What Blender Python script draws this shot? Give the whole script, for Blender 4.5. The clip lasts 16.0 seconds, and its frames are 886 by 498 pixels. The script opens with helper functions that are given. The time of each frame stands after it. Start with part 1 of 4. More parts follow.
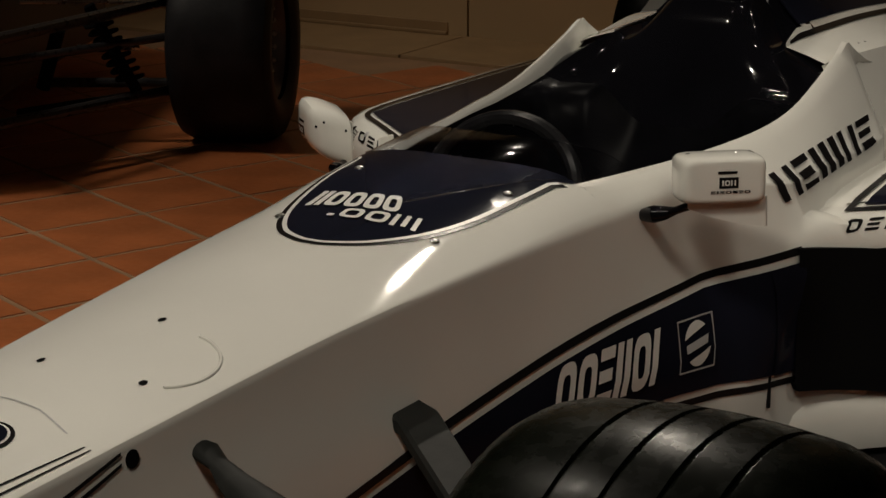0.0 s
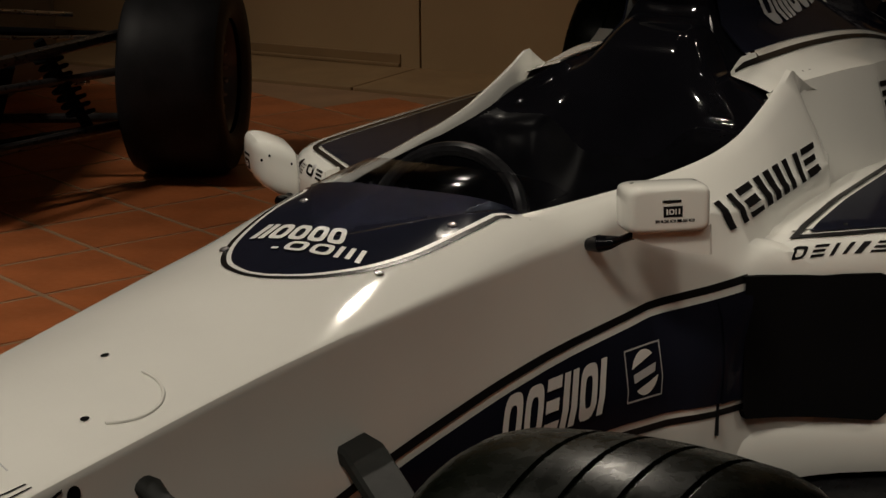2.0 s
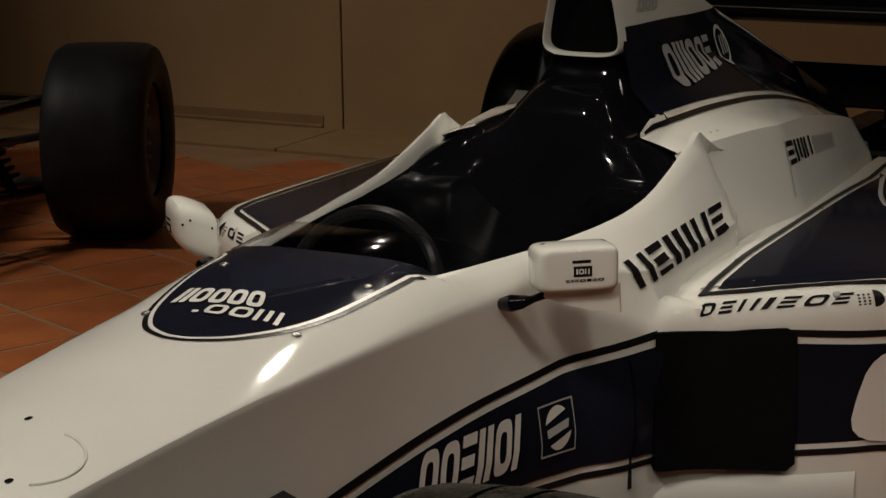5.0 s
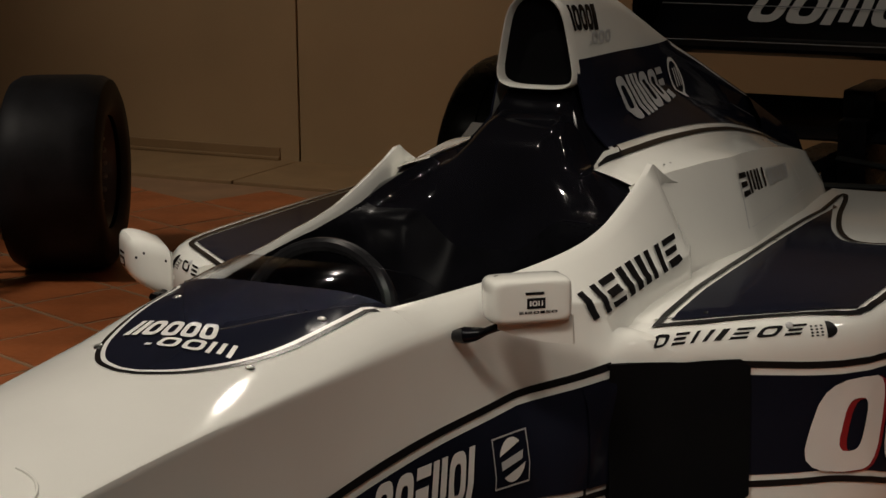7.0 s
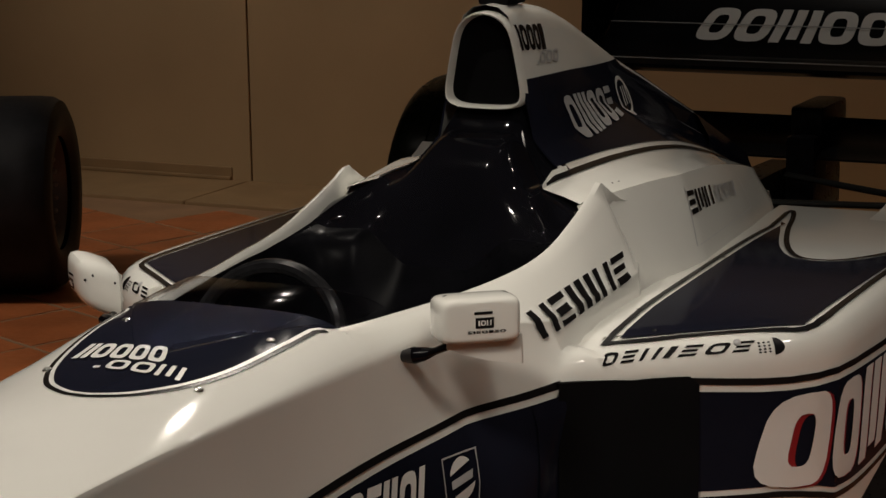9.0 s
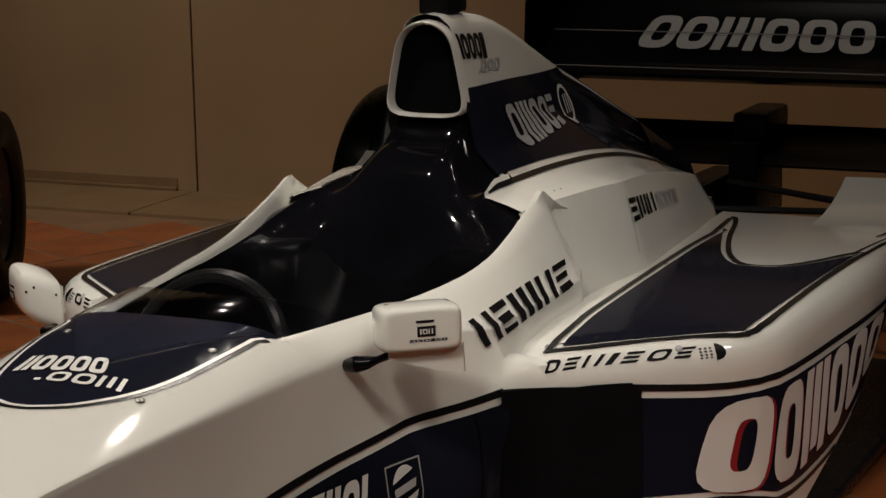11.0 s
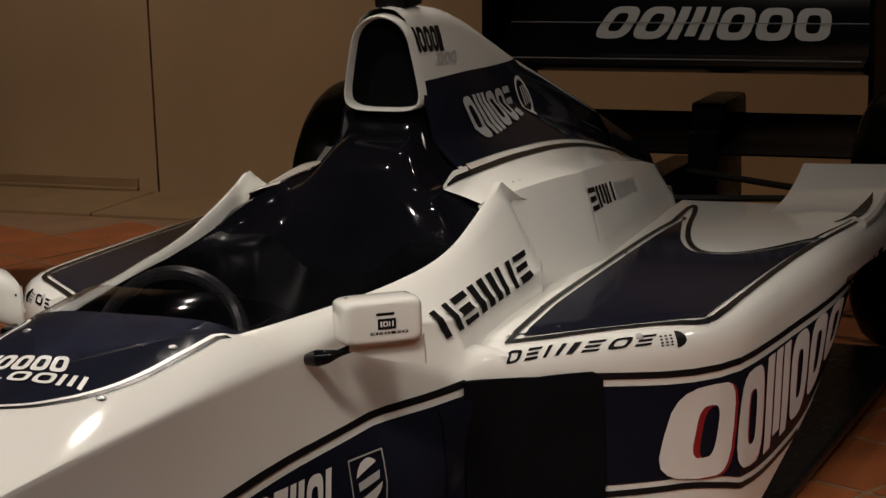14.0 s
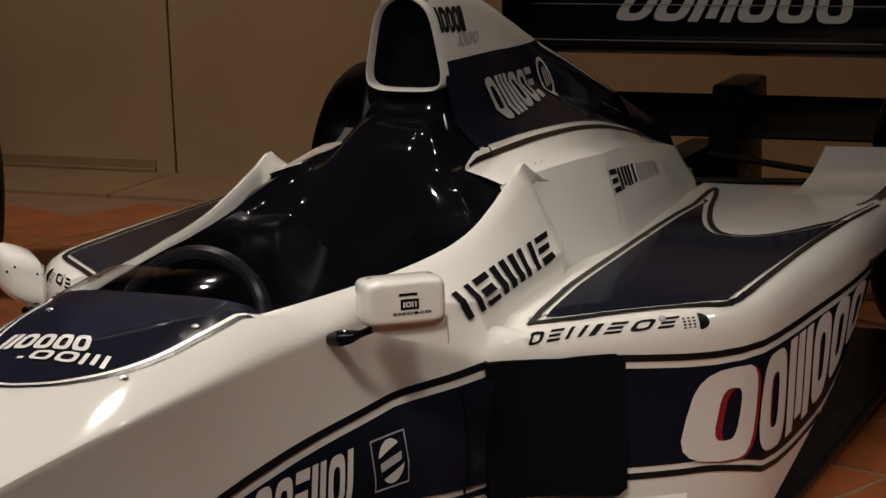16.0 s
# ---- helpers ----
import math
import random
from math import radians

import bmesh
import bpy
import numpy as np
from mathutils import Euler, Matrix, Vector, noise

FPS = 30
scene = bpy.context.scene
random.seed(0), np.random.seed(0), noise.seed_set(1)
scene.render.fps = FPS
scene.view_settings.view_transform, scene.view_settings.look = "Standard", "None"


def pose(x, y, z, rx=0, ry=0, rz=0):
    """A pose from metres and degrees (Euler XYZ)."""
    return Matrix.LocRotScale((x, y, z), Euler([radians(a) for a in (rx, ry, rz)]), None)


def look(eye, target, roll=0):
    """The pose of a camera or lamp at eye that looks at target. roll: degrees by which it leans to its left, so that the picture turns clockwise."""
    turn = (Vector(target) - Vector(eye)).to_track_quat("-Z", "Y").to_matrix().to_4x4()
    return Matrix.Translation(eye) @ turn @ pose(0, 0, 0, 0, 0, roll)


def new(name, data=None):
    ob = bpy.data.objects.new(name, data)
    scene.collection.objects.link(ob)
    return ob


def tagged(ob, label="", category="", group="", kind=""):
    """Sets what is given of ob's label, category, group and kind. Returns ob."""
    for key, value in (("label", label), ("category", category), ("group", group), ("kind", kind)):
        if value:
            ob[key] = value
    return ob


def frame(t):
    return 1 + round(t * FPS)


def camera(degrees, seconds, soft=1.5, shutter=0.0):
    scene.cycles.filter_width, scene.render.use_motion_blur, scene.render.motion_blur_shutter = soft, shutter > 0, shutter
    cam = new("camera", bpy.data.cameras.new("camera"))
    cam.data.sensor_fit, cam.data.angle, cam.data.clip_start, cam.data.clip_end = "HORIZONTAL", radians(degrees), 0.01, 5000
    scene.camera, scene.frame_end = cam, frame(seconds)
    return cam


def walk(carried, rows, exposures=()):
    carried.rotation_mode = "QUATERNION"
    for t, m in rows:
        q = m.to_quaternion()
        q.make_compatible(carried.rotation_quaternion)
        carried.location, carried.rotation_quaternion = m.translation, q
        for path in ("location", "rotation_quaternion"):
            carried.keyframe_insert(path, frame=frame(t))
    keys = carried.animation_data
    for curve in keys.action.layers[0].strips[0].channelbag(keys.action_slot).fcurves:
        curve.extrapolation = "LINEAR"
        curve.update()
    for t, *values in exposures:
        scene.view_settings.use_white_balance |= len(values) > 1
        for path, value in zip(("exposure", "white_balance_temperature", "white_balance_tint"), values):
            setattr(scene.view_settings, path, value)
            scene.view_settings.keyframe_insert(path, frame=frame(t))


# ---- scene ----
cam = camera(23.57, 16.0)
# seconds, eye, heading from the car's long axis, pitch, lean to the right
PATH = [
    (0.0, -1.8881, -1.5365, 1.3112, 31.345, -15.216, 0.282),
    (0.5, -1.8829, -1.5381, 1.3102, 31.044, -14.971, 0.378),
    (1.0, -1.8784, -1.5426, 1.3100, 30.792, -14.754, 0.515),
    (1.5, -1.8739, -1.5478, 1.3104, 30.552, -14.564, 0.609),
    (2.0, -1.8771, -1.5552, 1.3113, 30.245, -14.376, 0.661),
    (2.5, -1.8953, -1.5718, 1.3196, 29.909, -14.188, 0.680),
    (3.0, -1.9121, -1.5840, 1.3251, 29.533, -13.927, 0.709),
    (3.5, -1.9259, -1.5943, 1.3298, 29.174, -13.659, 0.738),
    (4.0, -1.9338, -1.6023, 1.3339, 28.858, -13.404, 0.775),
    (6.5, -1.9376, -1.6178, 1.3389, 27.394, -12.193, 0.753),
    (7.0, -1.9359, -1.6201, 1.3387, 27.118, -12.029, 0.691),
    (7.5, -1.9348, -1.6214, 1.3413, 26.820, -11.928, 0.634),
    (8.0, -1.9373, -1.6271, 1.3433, 26.539, -11.809, 0.615),
    (8.5, -1.9387, -1.6306, 1.3445, 26.225, -11.695, 0.715),
    (9.0, -1.9399, -1.6336, 1.3456, 25.879, -11.589, 0.869),
    (11.5, -1.9402, -1.6527, 1.3472, 24.212, -11.394, 1.136),
    (12.0, -1.9417, -1.6573, 1.3482, 23.980, -11.438, 1.279),
    (12.5, -1.9421, -1.6594, 1.3473, 23.796, -11.469, 1.462),
    (13.0, -1.9398, -1.6597, 1.3447, 23.673, -11.485, 1.708),
    (13.5, -1.9397, -1.6598, 1.3435, 23.600, -11.504, 1.871),
    (14.0, -1.9424, -1.6593, 1.3401, 23.545, -11.483, 1.988),
    (14.5, -1.9396, -1.6556, 1.3387, 23.564, -11.570, 2.007),
    (15.0, -1.9373, -1.6516, 1.3367, 23.636, -11.689, 1.985),
    (15.5, -1.9395, -1.6477, 1.3370, 23.755, -11.828, 1.865),
    (16.0, -1.9381, -1.6418, 1.3329, 23.937, -11.902, 1.822),
]


def aim(x, y, z, head, pitch, lean):
    h, p = radians(head), radians(pitch)
    return look((x, y, z), (x + math.cos(h) * math.cos(p), y + math.sin(h) * math.cos(p), z + math.sin(p)), -lean)


walk(cam, [(t, aim(*r)) for t, *r in PATH], [(0.0, -0.16, 6620, 10), (3.0, -0.03, 6560, 10), (7.0, 0.23, 6440, 11), (11.0, 0.43, 6340, 12.5), (16.0, 0.6, 6320, 15)])

# ---- light ----
world = bpy.data.worlds.new("hall")
scene.world = world
world.use_nodes = True
world.node_tree.nodes["Background"].inputs[0].default_value = (0.02, 0.014, 0.009, 1)
world.node_tree.nodes["Background"].inputs[1].default_value = 1.0


def spot(name, at, to, power, size=0.03, angle=60, col=(1.0, 0.72, 0.42), blend=0.5):
    d = bpy.data.lights.new(name, "SPOT")
    d.energy, d.shadow_soft_size, d.spot_size, d.spot_blend, d.color = power, size, radians(angle), blend, col
    ob = new(name, d)
    ob.matrix_world = look(at, to)
    return ob


WARM = (1.0, 0.905, 0.77)
# unseen spots; the first is fitted to the highlight on the nose
for at, to, power, ang, size, blend in (
    ((3.8, 1.25, 3.4), (0.3, -0.15, 0.57), 185, 42, 0.04, 0.8),
    ((2.2, -0.5, 3.4), (1.7, -0.3, 0.5), 14, 60, 0.035, 0.5),
    ((3.3, -1.7, 3.4), (1.6, -0.5, 0.4), 6, 40, 0.035, 0.5),
    ((0.8, 1.0, 3.4), (0.5, 0.1, 0.5), 85, 60, 0.035, 0.5),
    ((-1.8, -0.5, 3.4), (0.3, 0.0, 0.55), 200, 33, 0.25, 0.5),
    # fill added from here on for flank, pods, floor, older car, wall, wing
    ((-1.5, -2.6, 3.4), (1.6, -0.4, 0.55), 94, 26, 0.3, 1.0),
    ((1.8, -3.1, 3.4), (1.55, -0.7, 0.35), 80, 24, 0.25, 0.8),
    ((0.3, 2.2, 3.4), (1.0, 1.6, 0.0), 165, 46, 0.05, 1.0),
    ((0.9, 3.4, 3.4), (2.3, 2.7, 0.2), 150, 60, 0.25, 1.0),
    ((0.6, -1.75, 3.4), (0.7, -1.75, 0.0), 100, 40, 0.035, 0.5),
    ((3.0, 2.5, 3.4), (4.8, 2.3, 1.2), 72, 70, 0.05, 1.0),
    ((4.4, -0.1, 3.4), (4.79, -0.1, 0.3), 90, 46, 0.05, 1.0),
    ((2.3, 0.3, 3.4), (3.45, -0.1, 0.7), 24, 28, 0.035, 0.5),
):
    spot("unseen_spot", at, to, power, size, ang, WARM, blend)
# two rows of small track lamps over the aisle
for k in range(3):
    spot("track_lamp", (-0.6 + 0.6 * k, -1.55, 3.4), (1.4 + 0.15 * k, -0.2, 0.7), 7, 0.012, 40, WARM)
    spot("track_lamp", (1.5 + 0.45 * k, 0.75, 3.4), (1.6 + 0.1 * k, 0.0, 0.6), 4, 0.012, 40, WARM)
# ---- small builders ----
def mat(name, col, rough=0.5, metal=0.0, spec=0.5, coat=0.0, var=0.12, scale=6.0, bump=0.0, bscale=60.0, rvar=0.1):
    m = bpy.data.materials.new(name)
    m.use_nodes = True
    nt = m.node_tree
    b = nt.nodes["Principled BSDF"]
    tc = nt.nodes.new("ShaderNodeTexCoord")
    n1 = nt.nodes.new("ShaderNodeTexNoise")
    n1.inputs["Scale"].default_value = scale
    n1.inputs["Detail"].default_value = 6
    nt.links.new(tc.outputs["Object"], n1.inputs["Vector"])
    rp = nt.nodes.new("ShaderNodeValToRGB")
    rp.color_ramp.elements[0].position, rp.color_ramp.elements[1].position = 0.3, 0.7
    rp.color_ramp.elements[0].color = (*[c * (1 - var) for c in col], 1)
    rp.color_ramp.elements[1].color = (*[min(1, c * (1 + var)) for c in col], 1)
    nt.links.new(n1.outputs["Fac"], rp.inputs["Fac"])
    nt.links.new(rp.outputs["Color"], b.inputs["Base Color"])
    mr = nt.nodes.new("ShaderNodeMapRange")
    mr.inputs["To Min"].default_value, mr.inputs["To Max"].default_value = max(0.02, rough * (1 - rvar)), min(1, rough * (1 + rvar))
    n2 = nt.nodes.new("ShaderNodeTexNoise")
    n2.inputs["Scale"].default_value = bscale
    n2.inputs["Detail"].default_value = 4
    nt.links.new(tc.outputs["Object"], n2.inputs["Vector"])
    nt.links.new(n2.outputs["Fac"], mr.inputs["Value"])
    nt.links.new(mr.outputs["Result"], b.inputs["Roughness"])
    b.inputs["Metallic"].default_value = metal
    b.inputs["Specular IOR Level"].default_value = spec
    b.inputs["Coat Weight"].default_value = coat
    b.inputs["Coat Roughness"].default_value = 0.04
    if bump:
        bp = nt.nodes.new("ShaderNodeBump")
        bp.inputs["Strength"].default_value = bump
        bp.inputs["Distance"].default_value = 0.002
        nt.links.new(n2.outputs["Fac"], bp.inputs["Height"])
        nt.links.new(bp.outputs["Normal"], b.inputs["Normal"])
    return m


def finish(ob, bm, material, smooth=35):
    bmesh.ops.remove_doubles(bm, verts=bm.verts, dist=1e-5)
    bmesh.ops.recalc_face_normals(bm, faces=bm.faces)
    bm.to_mesh(ob.data)
    bm.free()
    ob.data.materials.append(material)
    if smooth:
        for p in ob.data.polygons:
            p.use_smooth = True
        ob.data.set_sharp_from_angle(angle=radians(smooth))
    return ob


def part(name, bm, material, parent=None, label="", smooth=35):
    """One mesh object under a thing or part (or a top-level one)."""
    ob = new(name, bpy.data.meshes.new(name))
    finish(ob, bm, material, smooth)
    if parent is not None:
        ob.parent = parent
        ob.matrix_parent_inverse = parent.matrix_world.inverted() if parent.type == "EMPTY" else Matrix()
    return tagged(ob, label)


def thing(name, label, category, group="", at=(0, 0, 0)):
    ob = new(name)
    ob.empty_display_size = 0.1
    ob.location = at
    bpy.context.view_layer.update()
    return tagged(ob, label, category, group)


def loft(sections, closed=False, caps=False):
    bm = bmesh.new()
    rings = [[bm.verts.new(p) for p in s] for s in sections]
    for a, b in zip(rings, rings[1:]):
        n = len(a)
        for i in range(n if closed else n - 1):
            j = (i + 1) % n
            if len({a[i].co.to_tuple(5), a[j].co.to_tuple(5), b[j].co.to_tuple(5), b[i].co.to_tuple(5)}) >= 3:
                bm.faces.new((a[i], a[j], b[j], b[i]))
    if caps:
        for r in (rings[0], rings[-1]):
            bm.faces.new(r)
    return bm


def box(bm, lo, hi, bevel=0.0):
    m = Matrix.Translation([(a + b) / 2 for a, b in zip(lo, hi)]) @ Matrix.Diagonal([b - a for a, b in zip(lo, hi)] + [1])
    r = bmesh.ops.create_cube(bm, size=1, matrix=m)
    if bevel:
        es = list({e for v in r["verts"] for e in v.link_edges})
        bmesh.ops.bevel(bm, geom=es, offset=bevel, segments=2, affect="EDGES", profile=0.6)
    return bm


def tube(points, radius, sides=10, closed=False, flat=1.0, up=(0, 0, 1)):
    """A round (or flattened) bar along points; radius may be a list."""
    pts = [Vector(p) for p in points]
    n = len(pts)
    rad = radius if isinstance(radius, (list, tuple)) else [radius] * n
    secs = []
    for i, p in enumerate(pts):
        d = (pts[(i + 1) % n] - pts[i - 1]) if closed else (pts[min(i + 1, n - 1)] - pts[max(i - 1, 0)])
        d.normalize()
        u = Vector(up)
        if abs(d.dot(u)) > 0.95:
            u = Vector((1, 0, 0))
        s = d.cross(u).normalized()
        v = s.cross(d).normalized()
        secs.append([p + (s * math.cos(a) + v * math.sin(a) * flat) * rad[i] for a in [2 * math.pi * k / sides for k in range(sides)]])
    if closed:
        secs.append(secs[0])
    return loft(secs, closed=True, caps=not closed)


def lathe(profile, axis_m, steps=64):
    """profile: (radius, along) pairs turned about the local y axis."""
    secs = []
    for k in range(steps + 1):
        a = 2 * math.pi * k / steps
        secs.append([axis_m @ Vector((r * math.cos(a), y, r * math.sin(a))) for r, y in profile])
    return loft(secs)


def interp(x, xs, ys):
    """Smooth curve through the stations (monotone cubic)."""
    xs, ys = list(xs), list(ys)
    if x <= xs[0]:
        return ys[0]
    if x >= xs[-1]:
        return ys[-1]
    d = [(ys[i + 1] - ys[i]) / (xs[i + 1] - xs[i]) for i in range(len(xs) - 1)]
    m = [d[0]] + [(0 if d[i - 1] * d[i] <= 0 else 2 * d[i - 1] * d[i] / (d[i - 1] + d[i])) for i in range(1, len(d))] + [d[-1]]
    i = max(k for k in range(len(xs) - 1) if xs[k] <= x)
    h = xs[i + 1] - xs[i]
    s = (x - xs[i]) / h
    return ((2 * s**3 - 3 * s**2 + 1) * ys[i] + (s**3 - 2 * s**2 + s) * h * m[i] + (3 * s**2 - 2 * s**3) * ys[i + 1] + (s**3 - s**2) * h * m[i + 1])


def frange(a, b, step):
    n = max(1, round((b - a) / step))
    return [a + (b - a) * i / n for i in range(n + 1)]


# ---- materials ----
WHITE = mat("white_gloss_paint", (0.76, 0.755, 0.705), 0.3, spec=0.0, coat=1.0, var=0.04, scale=3, bscale=9, rvar=0.06)
NAVY = mat("navy_gloss_paint", (0.0095, 0.0105, 0.018), 0.1, spec=0.02, coat=0.0, var=0.2, scale=4, bscale=30)
BLACK = mat("black_stripe", (0.01, 0.0095, 0.01), 0.25, spec=0.08)
GLOSSBLACK = mat("black_gloss_shell", (0.004, 0.004, 0.0055), 0.05, spec=0.2, coat=0.0, var=0.3)
DARK = mat("dark_inside", (0.0055, 0.0055, 0.006), 0.9, spec=0.03)
RUBBER = mat("tyre_rubber", (0.0046, 0.0058, 0.0038), 0.27, spec=0.035, var=0.5, scale=14, bump=0.08, bscale=60, rvar=0.5)
CARBON = mat("carbon_fibre", (0.01, 0.01, 0.011), 0.28, spec=0.06, coat=0.0, var=0.3, scale=40)
METAL = mat("bare_metal", (0.55, 0.54, 0.52), 0.28, metal=1.0)
LETTER = mat("white_lettering", (0.7, 0.69, 0.66), 0.35, var=0.03)
GREY = mat("grey_lettering", (0.42, 0.42, 0.42), 0.4, var=0.05)
RED = mat("red_edging", (0.25, 0.01, 0.015), 0.4)
CEIL = mat("dark_ceiling_paint", (0.12, 0.105, 0.085), 0.8)
WALL = mat("beige_wall_paint", (0.5, 0.34, 0.18), 0.75, var=0.08, scale=1.5, bump=0.2, bscale=35)
STONE = mat("pale_stone", (0.34, 0.215, 0.105), 0.6, var=0.12, scale=5, bump=0.2)
TILE = mat("terracotta_tile", (0.46, 0.14, 0.046), 0.42, var=0.22, scale=5, bump=0.25, bscale=50, rvar=0.3)
GROUT = mat("grout", (0.33, 0.19, 0.1), 0.85, var=0.15)

BLADE = mat("matt_carbon_arm", (0.016, 0.017, 0.016), 0.6, spec=0.12, var=0.25, scale=25)
LINING = mat("satin_black_lining", (0.0035, 0.0035, 0.0045), 0.28, spec=0.014, var=0.3, scale=20)
# ---- the hall ----
def slab(name, lo, hi, material, label, bevel=0.0):
    return tagged(part(name, box(bmesh.new(), lo, hi, bevel), material, None, "", 0), label, name.split("_")[0], kind="structure")


slab("floor", (-6, -7, -0.1), (4.9, 7, -0.0016), GROUT, "sandy grout bed under the tiles")
slab("wall_east", (4.81, -7, -0.1), (5.05, 7, 3.6), WALL, "beige painted wall of large panels")
slab("wall_west", (-6.2, -7, -0.1), (-6, 7, 3.6), WALL, "plain beige wall")
slab("wall_north", (-6.2, 7, -0.1), (5.05, 7.2, 3.6), WALL, "plain beige wall")
slab("wall_south", (-6.2, -7.2, -0.1), (5.05, -7, 3.6), WALL, "plain beige wall")
slab("ceiling", (-6.2, -7.2, 3.6), (5.05, 7.2, 3.75), CEIL, "plain dark ceiling")

# ---- race car: body ----
car = thing("race_car", "white and navy open-wheel race car on the tiled floor", "race car", at=(0, 0, 0))
SX = (-1.3, -1.15, -0.9, -0.5, -0.2, 0.1, 0.4, 0.7, 1.0, 1.2)


def shoulder(x):
    return (interp(x, SX, (0.03, 0.07, 0.105, 0.134, 0.156, 0.177, 0.206, 0.237, 0.269, 0.29)),
            interp(x, SX, (0.40, 0.43, 0.47, 0.508, 0.533, 0.5535, 0.566, 0.571, 0.576, 0.581)))


def rim(x):
    xs = (0.5, 0.6, 0.8, 1.0, 1.2, 1.3, 1.4, 1.5, 1.543, 1.556, 1.6, 1.65, 1.75)
    return (interp(x, xs, (0.133, 0.155, 0.199, 0.236, 0.263, 0.266, 0.265, 0.262, 0.26, 0.261, 0.263, 0.266, 0.268)),
            interp(x, xs, (0.606, 0.609, 0.605, 0.603, 0.61, 0.621, 0.647, 0.681, 0.698, 0.691, 0.668, 0.648, 0.64)))


def fin_base(x):
    """Height of the rim without the fin."""
    return interp(x, (0.5, 1.0, 1.2, 1.3, 1.4, 1.5, 1.7), (0.606, 0.603, 0.606, 0.612, 0.626, 0.645, 0.65))


def crown(x):
    return interp(x, (-1.3, -0.9, -0.5, -0.2, 0.1, 0.25, 0.4, 0.62, 0.7), (0.015, 0.02, 0.02, 0.02, 0.023, 0.03, 0.037, 0.054, 0.058))


def flank(x, w, z):
    """Side of the tub below the shoulder: widens, then tucks in."""
    f = interp(x, (-1.3, -0.5, 0.0, 0.5, 1.0), (0.0, 0.006, 0.03, 0.045, 0.06))
    zb = interp(x, (-1.3, -0.9, -0.3, 0.3, 0.8), (0.33, 0.33, 0.28, 0.17, 0.11))
    h = z - zb
    return [(w + f * 0.37, z - 0.3 * h), (w + f * 0.85, z - 0.5 * h), (w + f, z - 0.72 * h), (w + f * 0.9, z - 0.9 * h), (w + f * 0.55, zb), (0, zb)]


def nose_half(x):
    w, z = shoulder(x)
    c = crown(x)
    e = interp(x, (-0.2, 0.0, 0.3, 0.7), (2.4, 3.0, 3.8, 4.8))
    b = interp(x, (0.36, 0.56), (1.0, 0.0))
    soft = interp(x, (0.0, 0.25), (0.02, 0.05))
    hinge = lambda s: 0.5 * (s - 0.42 + math.sqrt((s - 0.42) ** 2 + soft))
    drop = lambda s: b * (0.8 * s * s + 0.2 * (hinge(s) - hinge(0)) / (hinge(1) - hinge(0))) + (1 - b) * s**e
    top = [(w * s, z + c * (1 - drop(s))) for s in (0, 0.12, 0.24, 0.34, 0.44, 0.54, 0.64, 0.74, 0.84, 0.9)]
    r = min(0.006, w * 0.2)
    s1 = 1 - r / w
    top += [(w * (s1 - 0.02), z + c * (1 - drop(s1 - 0.02))), (w - r, z + c * (1 - drop(s1))), (w - r * 0.3, z - r * 0.12), (w, z - r * 0.8), (w + 0.0004, z - r * 0.8 - 0.006)]
    return top + flank(x, w, z - r * 0.8)


def mirror_ring(half, x):
    return [(x, -y, z) for y, z in half] + [(x, y, z) for y, z in reversed(half)][1:-1]


secs = [mirror_ring(nose_half(x), x) for x in frange(-1.3, 0.7, 0.04)]
nose = part("nose", loft(secs, closed=True, caps=True), WHITE, car, "glossy white nose and forward tub")


